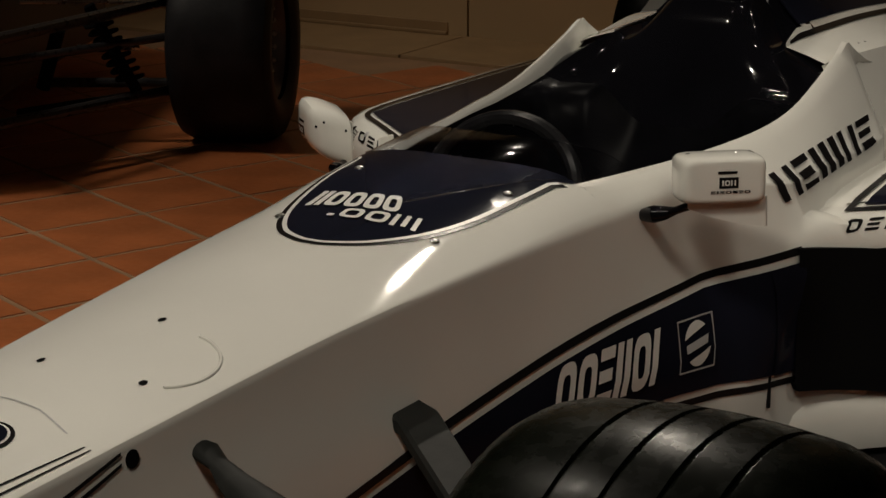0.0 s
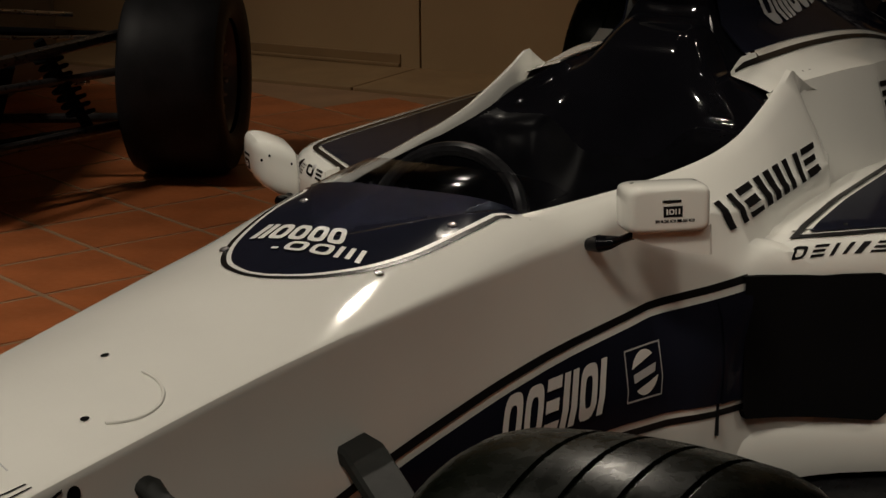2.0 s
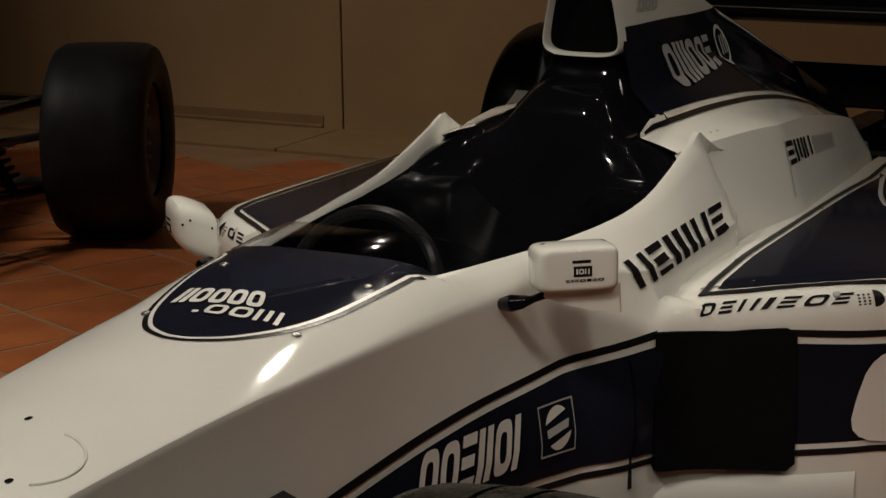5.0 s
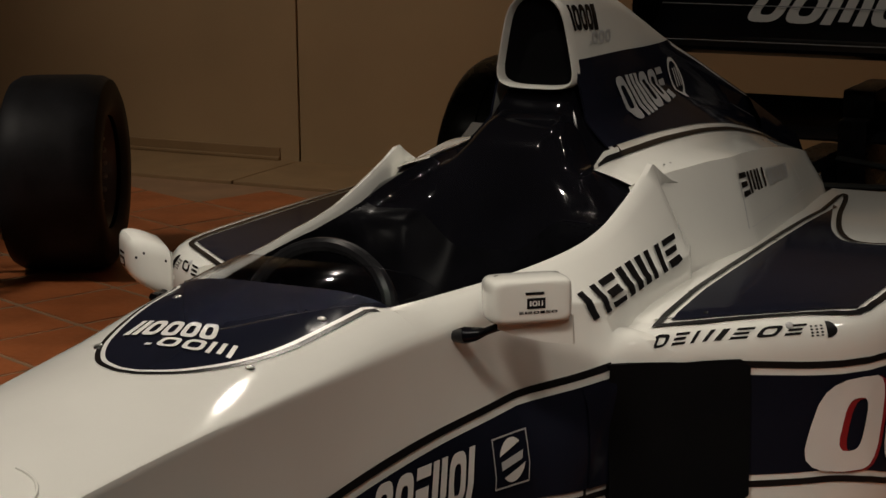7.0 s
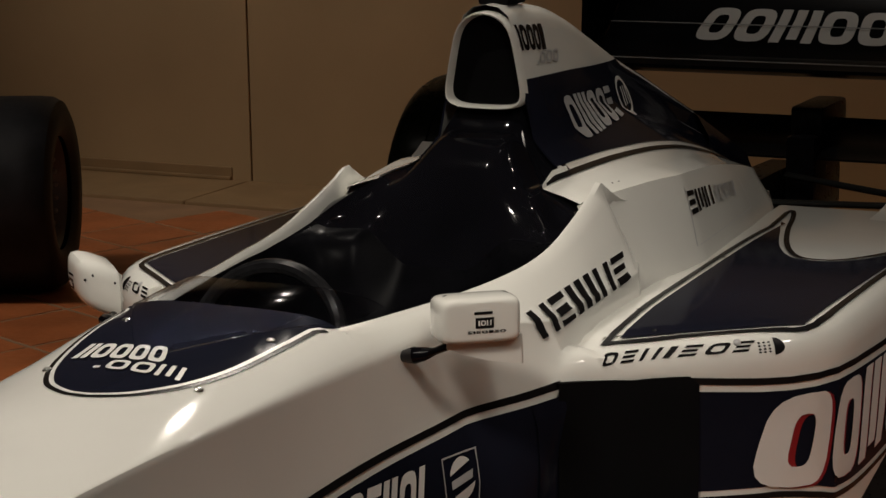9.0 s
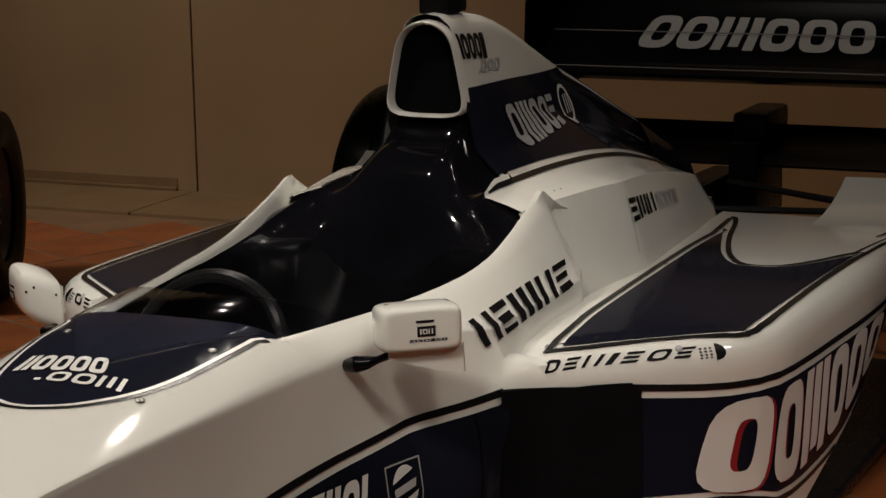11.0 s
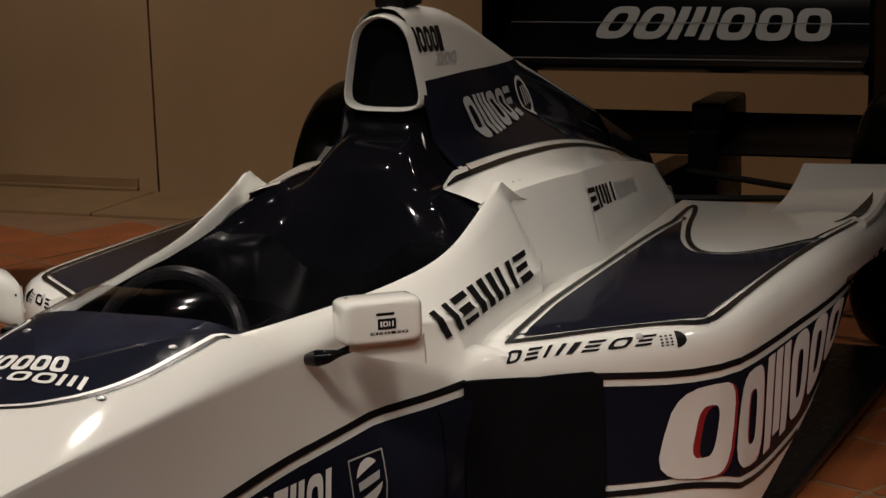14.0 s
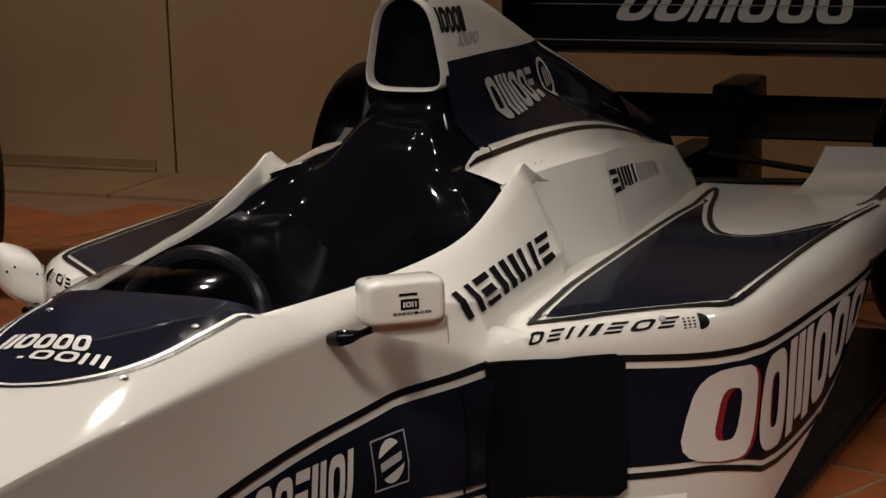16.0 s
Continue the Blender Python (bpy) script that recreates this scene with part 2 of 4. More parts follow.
def side_half(x):
    """Outer skin of the cockpit side, from the rim down to the floor."""
    w, z = shoulder(x)
    yr, zr = rim(x)
    if x > 1.2:
        w, z = shoulder(1.2)
    t = min(1, max(0, (x - 0.9) / 0.26))
    t = t * t * (3 - 2 * t)
    r = 0.008 * (1 - t) + 0.006 * t
    sw, sz = w * (1 - t) + 0.335 * t, z * (1 - t) + 0.543 * t
    k = 0.86 if x < 0.7 else 0.7
    mid = [(yr + (sw - yr) * s, zr + (sz - zr) * (s * t + s**1.35 * (1 - t))) for s in (0.2, 0.42, 0.62)]
    edge = [(sw - r, sz + (0.9 - 0.65 * t) * r), (sw - r * 0.3, sz - r * 0.12), (sw, sz - r * 0.8), (sw + 0.0004, sz - r * 0.8 - 0.006)]
    if x < 0.82:
        wn, zn = shoulder(0.7)
        g = min(1, (x - 0.7) / 0.12)
        fn = lambda y: zn + crown(0.7) * (1 - min(1, y / wn * (wn / sw) ** 0.5) ** 4.8)
        mid = [(y, fn(y) * (1 - g) + z_ * g) for y, z_ in mid]
        edge[0] = (edge[0][0], (zn + crown(0.7) * (1 - ((wn - r) / wn) ** 4.8) * 0.9) * (1 - g) + edge[0][1] * g)
    low = flank(x, sw, sz - r * 0.8)
    half_way = lambda p, q: ((p[0] + q[0]) / 2, (p[1] + q[1]) / 2)
    low = [low[0], half_way(low[0], low[1]), low[1], half_way(low[1], low[2])] + low[2:]
    # the side flares out into the leading edge of the sidepod
    yo = interp(x, (0.9, 0.98, 1.04, 1.08, 1.12, 1.165, 1.19, 1.22, 1.25, 1.27, 1.3, 1.45), (0.352, 0.356, 0.363, 0.372, 0.3845, 0.4125, 0.432, 0.45, 0.45, 0.36, 0.348, 0.342))
    u = min(1, max(0, (x - 1.0) / 0.12))
    v = 0.008 * min(1, max(0, (x - 1.165) / 0.05))
    f = lambda k: 0.352 + (yo - 0.352) * k if yo > 0.352 else yo
    alt = [(f(0), 0.515 - 0.02 * u - v * 1.5), (f(0.45), 0.5 - 0.012 * u - v), (f(0.8), 0.484 - 0.006 * u - v), (yo, 0.452), (yo - 0.003, 0.436 - 0.014 * u), (yo - 0.005, 0.4 - 0.014 * u), (yo - 0.012, 0.11), (0, 0.11)]
    low = [(p[0] * (1 - t) + q[0] * t, p[1] * (1 - t) + q[1] * t) for p, q in zip(low, alt)]
    d = max(0, (x - 1.53)) * 0.35
    mid, edge, low = [[(a - d, b) for a, b in part_] for part_ in (mid, edge, low)]
    zi = min(zr - 0.02, fin_base(x) - 0.02)
    return [(yr - 0.016, zi), (yr - 0.014, zi * 0.4 + zr * 0.6), (yr - 0.012, zr - 0.005), (yr - 0.009, zr + 0.001), (yr, zr - 0.002)] + mid + edge + low[:-1]


XS = frange(0.7, 1.0, 0.03) + frange(1.01, 1.2, 0.01) + [1.21, 1.22, 1.235, 1.25, 1.262] + frange(1.28, 1.5, 0.03) + [1.52, 1.534, 1.543, 1.549, 1.556, 1.57, 1.585, 1.6, 1.625, 1.65, 1.7]
sides = []
for sgn in (-1, 1):
    secs = [[(x, sgn * y, z) for y, z in side_half(x)] for x in XS]
    sides.append(part("cockpit_side", loft(secs), WHITE, car, "white cockpit side with a pointed fin", 42))

# ---- sidepods ----
PX = (1.17, 1.3, 1.5, 1.8, 2.1, 2.4, 2.7, 2.9)


def pod_top(x):
    return interp(x, PX, (0.49, 0.496, 0.5, 0.498, 0.492, 0.478, 0.462, 0.455))


def pod_join(x):
    return interp(x, PX, (0.36, 0.36, 0.36, 0.35, 0.335, 0.31, 0.28, 0.25))


# outline of the pod in plan, from the root of the leading edge round the corner to the tail
PLAN = [(0.84, 0.255), (0.9, 0.282), (0.96, 0.308), (1.02, 0.334), (1.07, 0.357), (1.12, 0.383), (1.165, 0.412), (1.2, 0.442), (1.23, 0.474), (1.262, 0.52), (1.296, 0.572), (1.332, 0.622), (1.372, 0.664), (1.42, 0.697), (1.48, 0.716), (1.56, 0.722), (1.68, 0.724),
        (1.8, 0.725), (1.95, 0.726), (2.1, 0.727), (2.25, 0.728), (2.4, 0.728), (2.55, 0.728), (2.7, 0.726), (2.84, 0.722)]


def plan_normal(i):
    a, b = PLAN[max(i - 1, 0)], PLAN[min(i + 1, len(PLAN) - 1)]
    return Vector((b[1] - a[1], -(b[0] - a[0]))).normalized()


def pod_lip(sgn):
    secs = []
    for i, (x, y) in enumerate(PLAN):
        n = plan_normal(i)
        zt = pod_top(x)
        k = 1 - 0.75 * min(1, max(0, (1.17 - x) / 0.32))
        prof = [(0.075, zt), (0.05, zt - 0.0005), (0.034, zt - 0.0025), (0.018, zt - 0.0095), (0.006, zt - 0.024), (0.0, zt - 0.045), (0.0, zt - 0.062)]
        if x < 1.26:
            prof += [(0.005, zt - 0.07), (0.016, zt - 0.078), (0.04, zt - 0.08)]
        else:
            prof += [(0.0, zt - 0.062)] * 3
        low = zt - 0.08 + 0.022 * min(1, max(0, (1.17 - x) / 0.3))
        if x > 1.1:
            sink = 0.01 * max(0, (1.2 - x) / 0.08)
            secs.append([(x + n.x * d, sgn * (y + n.y * d - sink), low + (z - zt + 0.08) * k - sink * 0.5) for d, z in prof])
    return loft(secs)


def pod_face(sgn):
    secs = []
    for i, (x, y) in enumerate(PLAN):
        if x < 1.26:
            continue
        n = plan_normal(i)
        zt = pod_top(x)
        zb = interp(x, (1.17, 1.57, 1.73, 1.9, 2.18, 2.33, 2.5, 2.84), (0.1, 0.106, 0.142, 0.166, 0.198, 0.259, 0.33, 0.36))
        tuck = interp(x, (1.17, 1.8, 2.1, 2.4, 2.8), (0.0, 0.004, 0.02, 0.04, 0.05))
        prof = [(0.0, zt - 0.062), (0.002, zt - 0.09), (0.004, zt * 0.6 + zb * 0.4), (0.004 + tuck * 0.5, zt * 0.3 + zb * 0.7), (0.01 + tuck, zb)]
        ring = [(x + n.x * d, sgn * (y + n.y * d), z) for d, z in prof]
        if not secs:      # rounded inner edge beside the inlet
            edge = [[(p[0] + k, p[1] - sgn * e, p[2] - 0.004) for p in ring[:4]] for k, e in ((0.05, 0.012), (0.02, 0.008), (0.003, 0.006), (-0.0018, -0.0015), (0.0025, -0.0085))]
            part("inlet_edge", loft(edge), DARK, car, "black inner edge of the inlet")
        secs.append(ring)
    return loft(secs)


def inlet_blank(sgn):
    """Black blanking panel set back in the inlet."""
    secs = []
    for i, (x, y) in enumerate(PLAN):
        if 1.0 < x < 1.3:
            n = plan_normal(i)
            secs.append([(x + n.x * 0.03 + 0.01, sgn * (y + n.y * 0.03), z) for z in (0.17, 0.3, 0.45)])
    return loft(secs)


def pod_deck(sgn):
    ring = []
    for i, (x, y) in enumerate(PLAN):
        a, b = PLAN[max(i - 1, 0)], PLAN[min(i + 1, len(PLAN) - 1)]
        n = Vector((b[1] - a[1], -(b[0] - a[0]))).normalized()
        ring.append((x + n.x * 0.07, y + n.y * 0.07))
    rx, ry = [p[0] for p in ring], [p[1] for p in ring]
    secs = []
    for x in frange(1.24, 2.66, 0.04):
        yo, yj = interp(x, rx, ry), pod_join(x) - 0.03
        row = [(x, sgn * (yj + (yo - yj) * s), pod_top(x)) for s in (0, 0.25, 0.5, 0.75, 1)]
        if not secs:      # front edge runs down into the lip
            secs.append([(px - 0.026, py, pz - 0.0085) for px, py, pz in row])
        secs.append(row)
    return loft(secs)


pods = []
for sgn in (-1, 1):
    bm = pod_lip(sgn)
    dk = pod_face(sgn)
    me = bpy.data.meshes.new("tmp")
    dk.to_mesh(me)
    bm.from_mesh(me)
    bpy.data.meshes.remove(me)
    dk = pod_deck(sgn)
    me = bpy.data.meshes.new("tmp")
    dk.to_mesh(me)
    bm.from_mesh(me)
    bpy.data.meshes.remove(me)
    pods.append(part("sidepod", bm, WHITE, car, "white sidepod with a navy top panel"))
    secs = []
    for i, (x, y) in enumerate(PLAN[3:12]):
        secs.append([(x + d, sgn * y, z) for d, z in ((0.24, 0.2), (0.05, 0.2), (0.022, 0.195), (0.006, 0.18), (0.0, 0.155), (0.002, 0.12), (0.01, 0.1))])
    part("inlet_sill", loft(secs), WHITE, car, "rounded white sill under the inlet")
    # dark duct behind the inlet and the floor tray below it
    part("inlet_blank", inlet_blank(sgn), DARK, car, "matt black panel in the radiator inlet")
    part("floor_tray", box(bmesh.new(), (0.5, min(sgn * 0.05, sgn * 0.726), 0.06), (2.92, max(sgn * 0.05, sgn * 0.726), 0.085), 0.008), CARBON, car, "dark floor tray", 0)

# ---- engine cover ----
EX = (1.5, 1.66, 1.81, 1.95, 2.1, 2.27, 2.45, 2.63, 2.8)


def cover_half(x):
    zt = interp(x, EX, (0.995, 1.0, 0.986, 0.95, 0.896, 0.832, 0.77, 0.705, 0.645))
    ys = interp(x, (1.5, 1.9, 2.3, 2.6, 2.8), (0.165, 0.172, 0.165, 0.15, 0.1))
    zs = interp(x, (1.5, 1.78, 2.0, 2.2, 2.4, 2.6, 2.8), (0.69, 0.688, 0.677, 0.655, 0.617, 0.568, 0.515))
    yr_ = float(np.interp(x, (1.5, 1.6, 1.86, 2.3, 2.6, 2.8), (0.248, 0.246, 0.294, 0.246, 0.21, 0.14)))
    zr_ = interp(x, (1.5, 1.75, 2.1, 2.4, 2.6, 2.8), (0.664, 0.666, 0.64, 0.595, 0.555, 0.5))
    yj = float(np.interp(x, (1.5, 1.6, 1.86, 2.3, 2.6, 2.8), (0.34, 0.325, 0.351, 0.304, 0.262, 0.195)))
    zj = interp(x, (1.5, 2.1, 2.6, 2.8), (0.49, 0.485, 0.455, 0.44))
    k = interp(x, (1.5, 1.64, 1.8, 2.3, 2.8), (0.058, 0.056, 0.045, 0.018, 0.012))
    h = zt - zs
    q = interp(x, (1.5, 1.75, 2.2), (0.65, 0.6, 0.4))
    up = [(0, zt), (k * 0.45, zt - 0.004), (k * 0.8, zt - 0.02), (k, zt - 0.05), (k + 0.012, zt - 0.4 * h), (k + 0.03, zt - 0.62 * h), (k * q + ys * (1 - q), zs + 0.2 * h), (ys * (0.93 - 0.12 * (q - 0.4) / 0.25), zs + 0.06 * h), (ys, zs)]
    return up + [((ys + yr_) / 2, (zs + zr_) / 2 + 0.001), (yr_ - 0.012, zr_ + 0.003), (yr_, zr_), (yr_ + 0.006, zr_ - 0.012), ((yr_ + yj) / 2 + 0.002, (zr_ + zj) / 2 + 0.003), (yj - 0.01, zj + 0.03), (yj, zj)]


def ring_of(h, x):
    return [(x, -y, z) for y, z in reversed(h)] + [(x, y, z) for y, z in h[1:]]


cover = part("engine_cover", loft([ring_of(cover_half(x), x) for x in frange(1.622, 2.8, 0.034)], caps=False), WHITE, car, "white engine cover with a navy flank")
secs = []
for u in [i / 8 for i in range(9)]:
    x, zt, w = 2.76 + 0.4 * u, 0.655 - 0.15 * u, 0.05 - 0.015 * u
    secs.append([(x, -w * 1.3, 0.4), (x, -w, zt - 0.06), (x, -w * 0.4, zt - 0.008), (x, 0, zt), (x, w * 0.4, zt - 0.008), (x, w, zt - 0.06), (x, w * 1.3, 0.4)])
part("cover_tail", loft(secs), NAVY, car, "narrow navy tail of the cover")
# shoulders of the cover run further forward than its spine
for sgn in (-1, 1):
    secs = []
    for x in frange(1.5, 1.624, 0.0155):
        h = cover_half(x)[8:]
        b = max(0, (1.58 - x) / 0.08)
        ring = [(x, sgn * (y - (0.018 * b * b if i >= 3 else 0)), z - (0.004 * b * b if i < 5 else 0)) for i, (y, z) in enumerate(h)]
        up = (1 if sgn < 0 else 0.2) * min(1, 0.15 + (x - 1.5) / 0.07)
        secs.append([(x + 0.012 * up, sgn * (h[0][0] - 0.014 * up), h[0][1] + 0.018 * up)] + ring)
    part("cover_shoulder", loft(secs), WHITE, car, "white cover shoulder beside the headrest")
    edge = [[(p[0][0] * (1 - u) + p[1][0] * u, (p[0][1] * (1 - u) + p[1][1] * u) + sgn * 0.0015, p[0][2] * (1 - u) + p[1][2] * u + 0.001) for u in (0.45, 0.92)] for p in secs[1:]]
    part("stripe", loft(edge), BLACK, car, "black pinstripe on the cover")

# air intake: lip, throat and the navy face under it
LIP = [(0.0, 0.808), (0.035, 0.808), (0.06, 0.811), (0.076, 0.82), (0.08, 0.838), (0.0745, 0.87), (0.067, 0.91), (0.058, 0.95), (0.044, 0.972), (0.022, 0.985), (0.0, 0.988)]


def soften(pts, times=2):
    """Corners cut, ends kept."""
    for _ in range(times):
        out = [pts[0]]
        for p, q in zip(pts, pts[1:]):
            out += [(p[0] * 0.75 + q[0] * 0.25, p[1] * 0.75 + q[1] * 0.25), (p[0] * 0.25 + q[0] * 0.75, p[1] * 0.25 + q[1] * 0.75)]
        pts = out + [pts[-1]]
    return pts


LIP = soften(LIP)


def lip_ring(x, grow, dz=0.0):
    cz = 0.89
    half = [(max(0.0, y + grow * (y / 0.079)), cz + (z - cz) * (1 + grow / 0.095) + dz) for y, z in LIP]
    return [(x, -y, z) for y, z in half] + [(x, y, z) for y, z in reversed(half)][1:-1]


lip = loft([lip_ring(1.632, 0.0012), lip_ring(1.622, 0.0008), lip_ring(1.612, 0.0), lip_ring(1.605, -0.002), lip_ring(1.606, -0.0045), lip_ring(1.613, -0.0065), lip_ring(1.624, -0.0075), lip_ring(1.65, -0.009)], closed=True)
part("intake_lip", lip, WHITE, car, "rounded white air intake lip")
part("intake_throat", loft([lip_ring(1.628, -0.0078), lip_ring(1.64, -0.0092), lip_ring(1.8, -0.03)], closed=True, caps=True), DARK, car, "black intake throat")

# ---- wheels ----
def tyre_profile(width, rad, rimr, grooves):
    h = width / 2
    pts = [(rimr, -h * 0.86), (rimr + 0.03, -h * 0.97), (rad - 0.09, -h), (rad - 0.05, -h * 0.97), (rad - 0.028, -h * 0.9), (rad - 0.016, -h * 0.8), (rad - 0.009, -h * 0.68)]
    top = lambda y: rad - 0.012 * (y / h / 0.75) ** 2
    for g in grooves:
        pts += [(top(g - 0.0038), g - 0.0038), (top(g) - 0.004, g - 0.0024), (top(g) - 0.004, g + 0.0024), (top(g + 0.0038), g + 0.0038), (top(g + 0.014), g + 0.014), (top(g + 0.025), g + 0.025), (top(g + 0.036), g + 0.036)]
    pts += [(rad - 0.009, h * 0.68), (rad - 0.016, h * 0.8), (rad - 0.028, h * 0.9), (rad - 0.05, h * 0.97), (rad - 0.09, h), (rimr + 0.03, h * 0.97), (rimr, h * 0.86)]
    return pts


def wheel(x, y, width, rad, grooves, parent, outer):
    m = Matrix.Translation((x, y, rad))
    w = part("wheel", lathe([(0.0, -0.02), (0.06, -0.02), (0.165, -width * 0.3), (0.17, -width * 0.43), (0.176, -width * 0.43), (0.176, width * 0.43), (0.17, width * 0.43), (0.165, width * 0.3), (0.06, 0.03), (0.0, 0.03)], m), METAL, parent, "metal wheel rim")
    part("tyre", lathe(tyre_profile(width, rad, 0.174, grooves), m, 96), RUBBER, w, "grooved black racing tyre")
    return w


G4 = (-0.095, -0.045, 0.005, 0.055)
wheel(-0.2, -0.755, 0.36, 0.32, G4, car, -1)
wheel(-0.2, 0.755, 0.36, 0.32, G4, car, 1)
wheel(3.25, -0.74, 0.37, 0.33, G4, car, -1)
wheel(3.25, 0.74, 0.37, 0.33, G4, car, 1)


# ---- cockpit ----
def lining(x):
    """Half width and edge height of the black cockpit lining."""
    yr, zr = rim(min(x, 1.46))
    h = cover_half(max(x, 1.5))
    t = min(1, max(0, (x - 1.4) / 0.1))
    t = t * t * (3 - 2 * t)
    return (yr - 0.014) * (1 - t) + (h[8][0] - 0.004) * t, (fin_base(x) - 0.008) * (1 - t) + (h[8][1] - 0.002) * t


def seat_z(x, s):
    """Height of the lining; s runs 0 at the middle to 1 at the rim."""
    edge = lining(x)[1]
    zc = interp(x, (0.62, 0.75, 0.9, 1.2, 1.3, 1.38, 1.45, 1.51, 1.55, 1.58, 1.62, 1.66), (0.5, 0.36, 0.3, 0.32, 0.4, 0.52, 0.645, 0.73, 0.757, 0.766, 0.776, 0.79))
    k = min(1, max(0, (1 - s) / interp(x, (0.62, 1.2, 1.3, 1.45, 1.54, 1.66), (0.15, 0.16, 0.3, 0.7, 0.85, 0.9))))
    g = min(1, max(0, (x - 1.3) / 0.1))
    k2 = min(1, max(0, (0.147 - s * lining(x)[0]) / 0.094))
    k = k * (1 - g) + k2 * g
    k = k * k * (3 - 2 * k)
    return edge - 0.012 * g * s * (1 - k) * min(1, 8 * (1 - s)) + (zc - edge) * k


secs = []
for x in frange(0.69, 1.66, 0.0165):
    yl = lining(x)[0]
    secs.append([(x, yl * s, seat_z(x, abs(s))) for s in [-1 + 2 * i / 64 for i in range(65)]])
part("headrest", loft(secs[43:]), GLOSSBLACK, car, "glossy black padded headrest", 80)
part("cockpit_lining", loft(secs[:44]), LINING, car, "glossy black cockpit lining", 80)
for sgn in (-1, 1):
    secs = []
    for x in frange(1.36, 1.64 if sgn < 0 else 1.5, 0.02):
        yl, zl_ = lining(x)
        secs.append([(x, sgn * y, zl_ - 0.001 - max(0, y - yl) * 0.5) for y in (yl - 0.003, yl + 0.3 * max(0, 0.25 - yl), yl + 0.65 * max(0, 0.25 - yl), max(yl, 0.252))])
    part("headrest_wing", loft(secs), GLOSSBLACK, car, "black lining between headrest and cover")
part("tub_filler", box(bmesh.new(), (1.44, -0.24, 0.3), (1.72, 0.24, 0.58)), DARK, car, "dark structure behind the seat", 0)
# navy bulkhead between headrest and intake
rows = [[], [], [], [], []]
for i in range(33):
    q = -1 + i / 16
    k = abs(q)
    yb, zb = lining(1.6)[0] * q, seat_z(1.6, k) - 0.004
    ya = math.copysign(interp(k, (0, 0.4, 0.6, 0.8, 1), (0, 0.06, 0.082, 0.11, 0.166)), q)
    za = interp(k, (0, 0.4, 0.6, 0.8, 1), (0.812, 0.815, 0.785, 0.735, 0.69))
    rows[4].append((1.68, ya * 0.97, za - 0.002))
    for j, u in enumerate((0, 0.4, 0.75, 1.0)):
        rows[j].append((1.595 + 0.053 * u**1.5, yb + (ya - yb) * u, zb + (za - zb) * u))
part("bulkhead", loft(rows), GLOSSBLACK, car, "black panel under the intake")

# steering wheel behind the screen
cz, cx, R = 0.545, 0.8, 0.118
pts = []
for k in range(40):
    a = 2 * math.pi * k / 40
    pts.append((cx + 0.35 * R * math.sin(a), R * 1.1 * math.cos(a), cz + R * math.sin(a)))
wheel_rim = part("steering_wheel", tube(pts, 0.0125, 10, closed=True), CARBON, car, "black steering wheel")
part("hub", box(bmesh.new(), (cx - 0.02, -0.07, cz - 0.045), (cx + 0.03, 0.07, cz + 0.045), 0.012), CARBON, wheel_rim)
for s in (-1, 1):
    part("spoke", box(bmesh.new(), (cx - 0.01, min(s * 0.06, s * 0.12), cz - 0.02), (cx + 0.012, max(s * 0.06, s * 0.12), cz + 0.02), 0.006), CARBON, wheel_rim)
part("steering_column", tube([(0.55, 0, 0.5), (0.82, 0, 0.56)], 0.02), CARBON, car)

# smoked screen: a low clear bubble over the back of the navy cowl
glass = bpy.data.materials.new("smoked_screen")
glass.use_nodes = True
gb = glass.node_tree.nodes["Principled BSDF"]
gb.inputs["Base Color"].default_value = (0.8, 0.81, 0.84, 1)
gb.inputs["Roughness"].default_value = 0.04
gb.inputs["Transmission Weight"].default_value = 1.0
gb.inputs["IOR"].default_value = 1.07
outer, inner = [], []
for v in [i / 10 for i in range(11)]:
    row, low = [], []
    for q in [-1 + i / 16 for i in range(33)]:
        k = math.cos(q * math.pi / 2) ** 0.7
        x = 0.47 + 0.27 * v + (0.23 - 0.13 * v) * abs(q) ** 1.7
        y = rim(min(x, 0.74))[0] * 0.985 * q
        w, zw = shoulder(min(x, 0.7))
        base = zw + crown(min(x, 0.7)) * (1 - min(1, abs(y) / w) ** interp(x, (0.3, 0.7), (3.8, 4.8)))
        z = base + 0.03 * math.sin(v * 1.25) * k + 0.0035
        row.append((x, y, z))
        low.append((x + 0.001, y, z - 0.002))
    outer.append(row)
    inner.append(low)
bm = loft([a + b[::-1] for a, b in zip(outer, inner)], closed=True, caps=True)
screen = part("windscreen", bm, glass, car, "low clear windscreen")
screen.visible_shadow = False


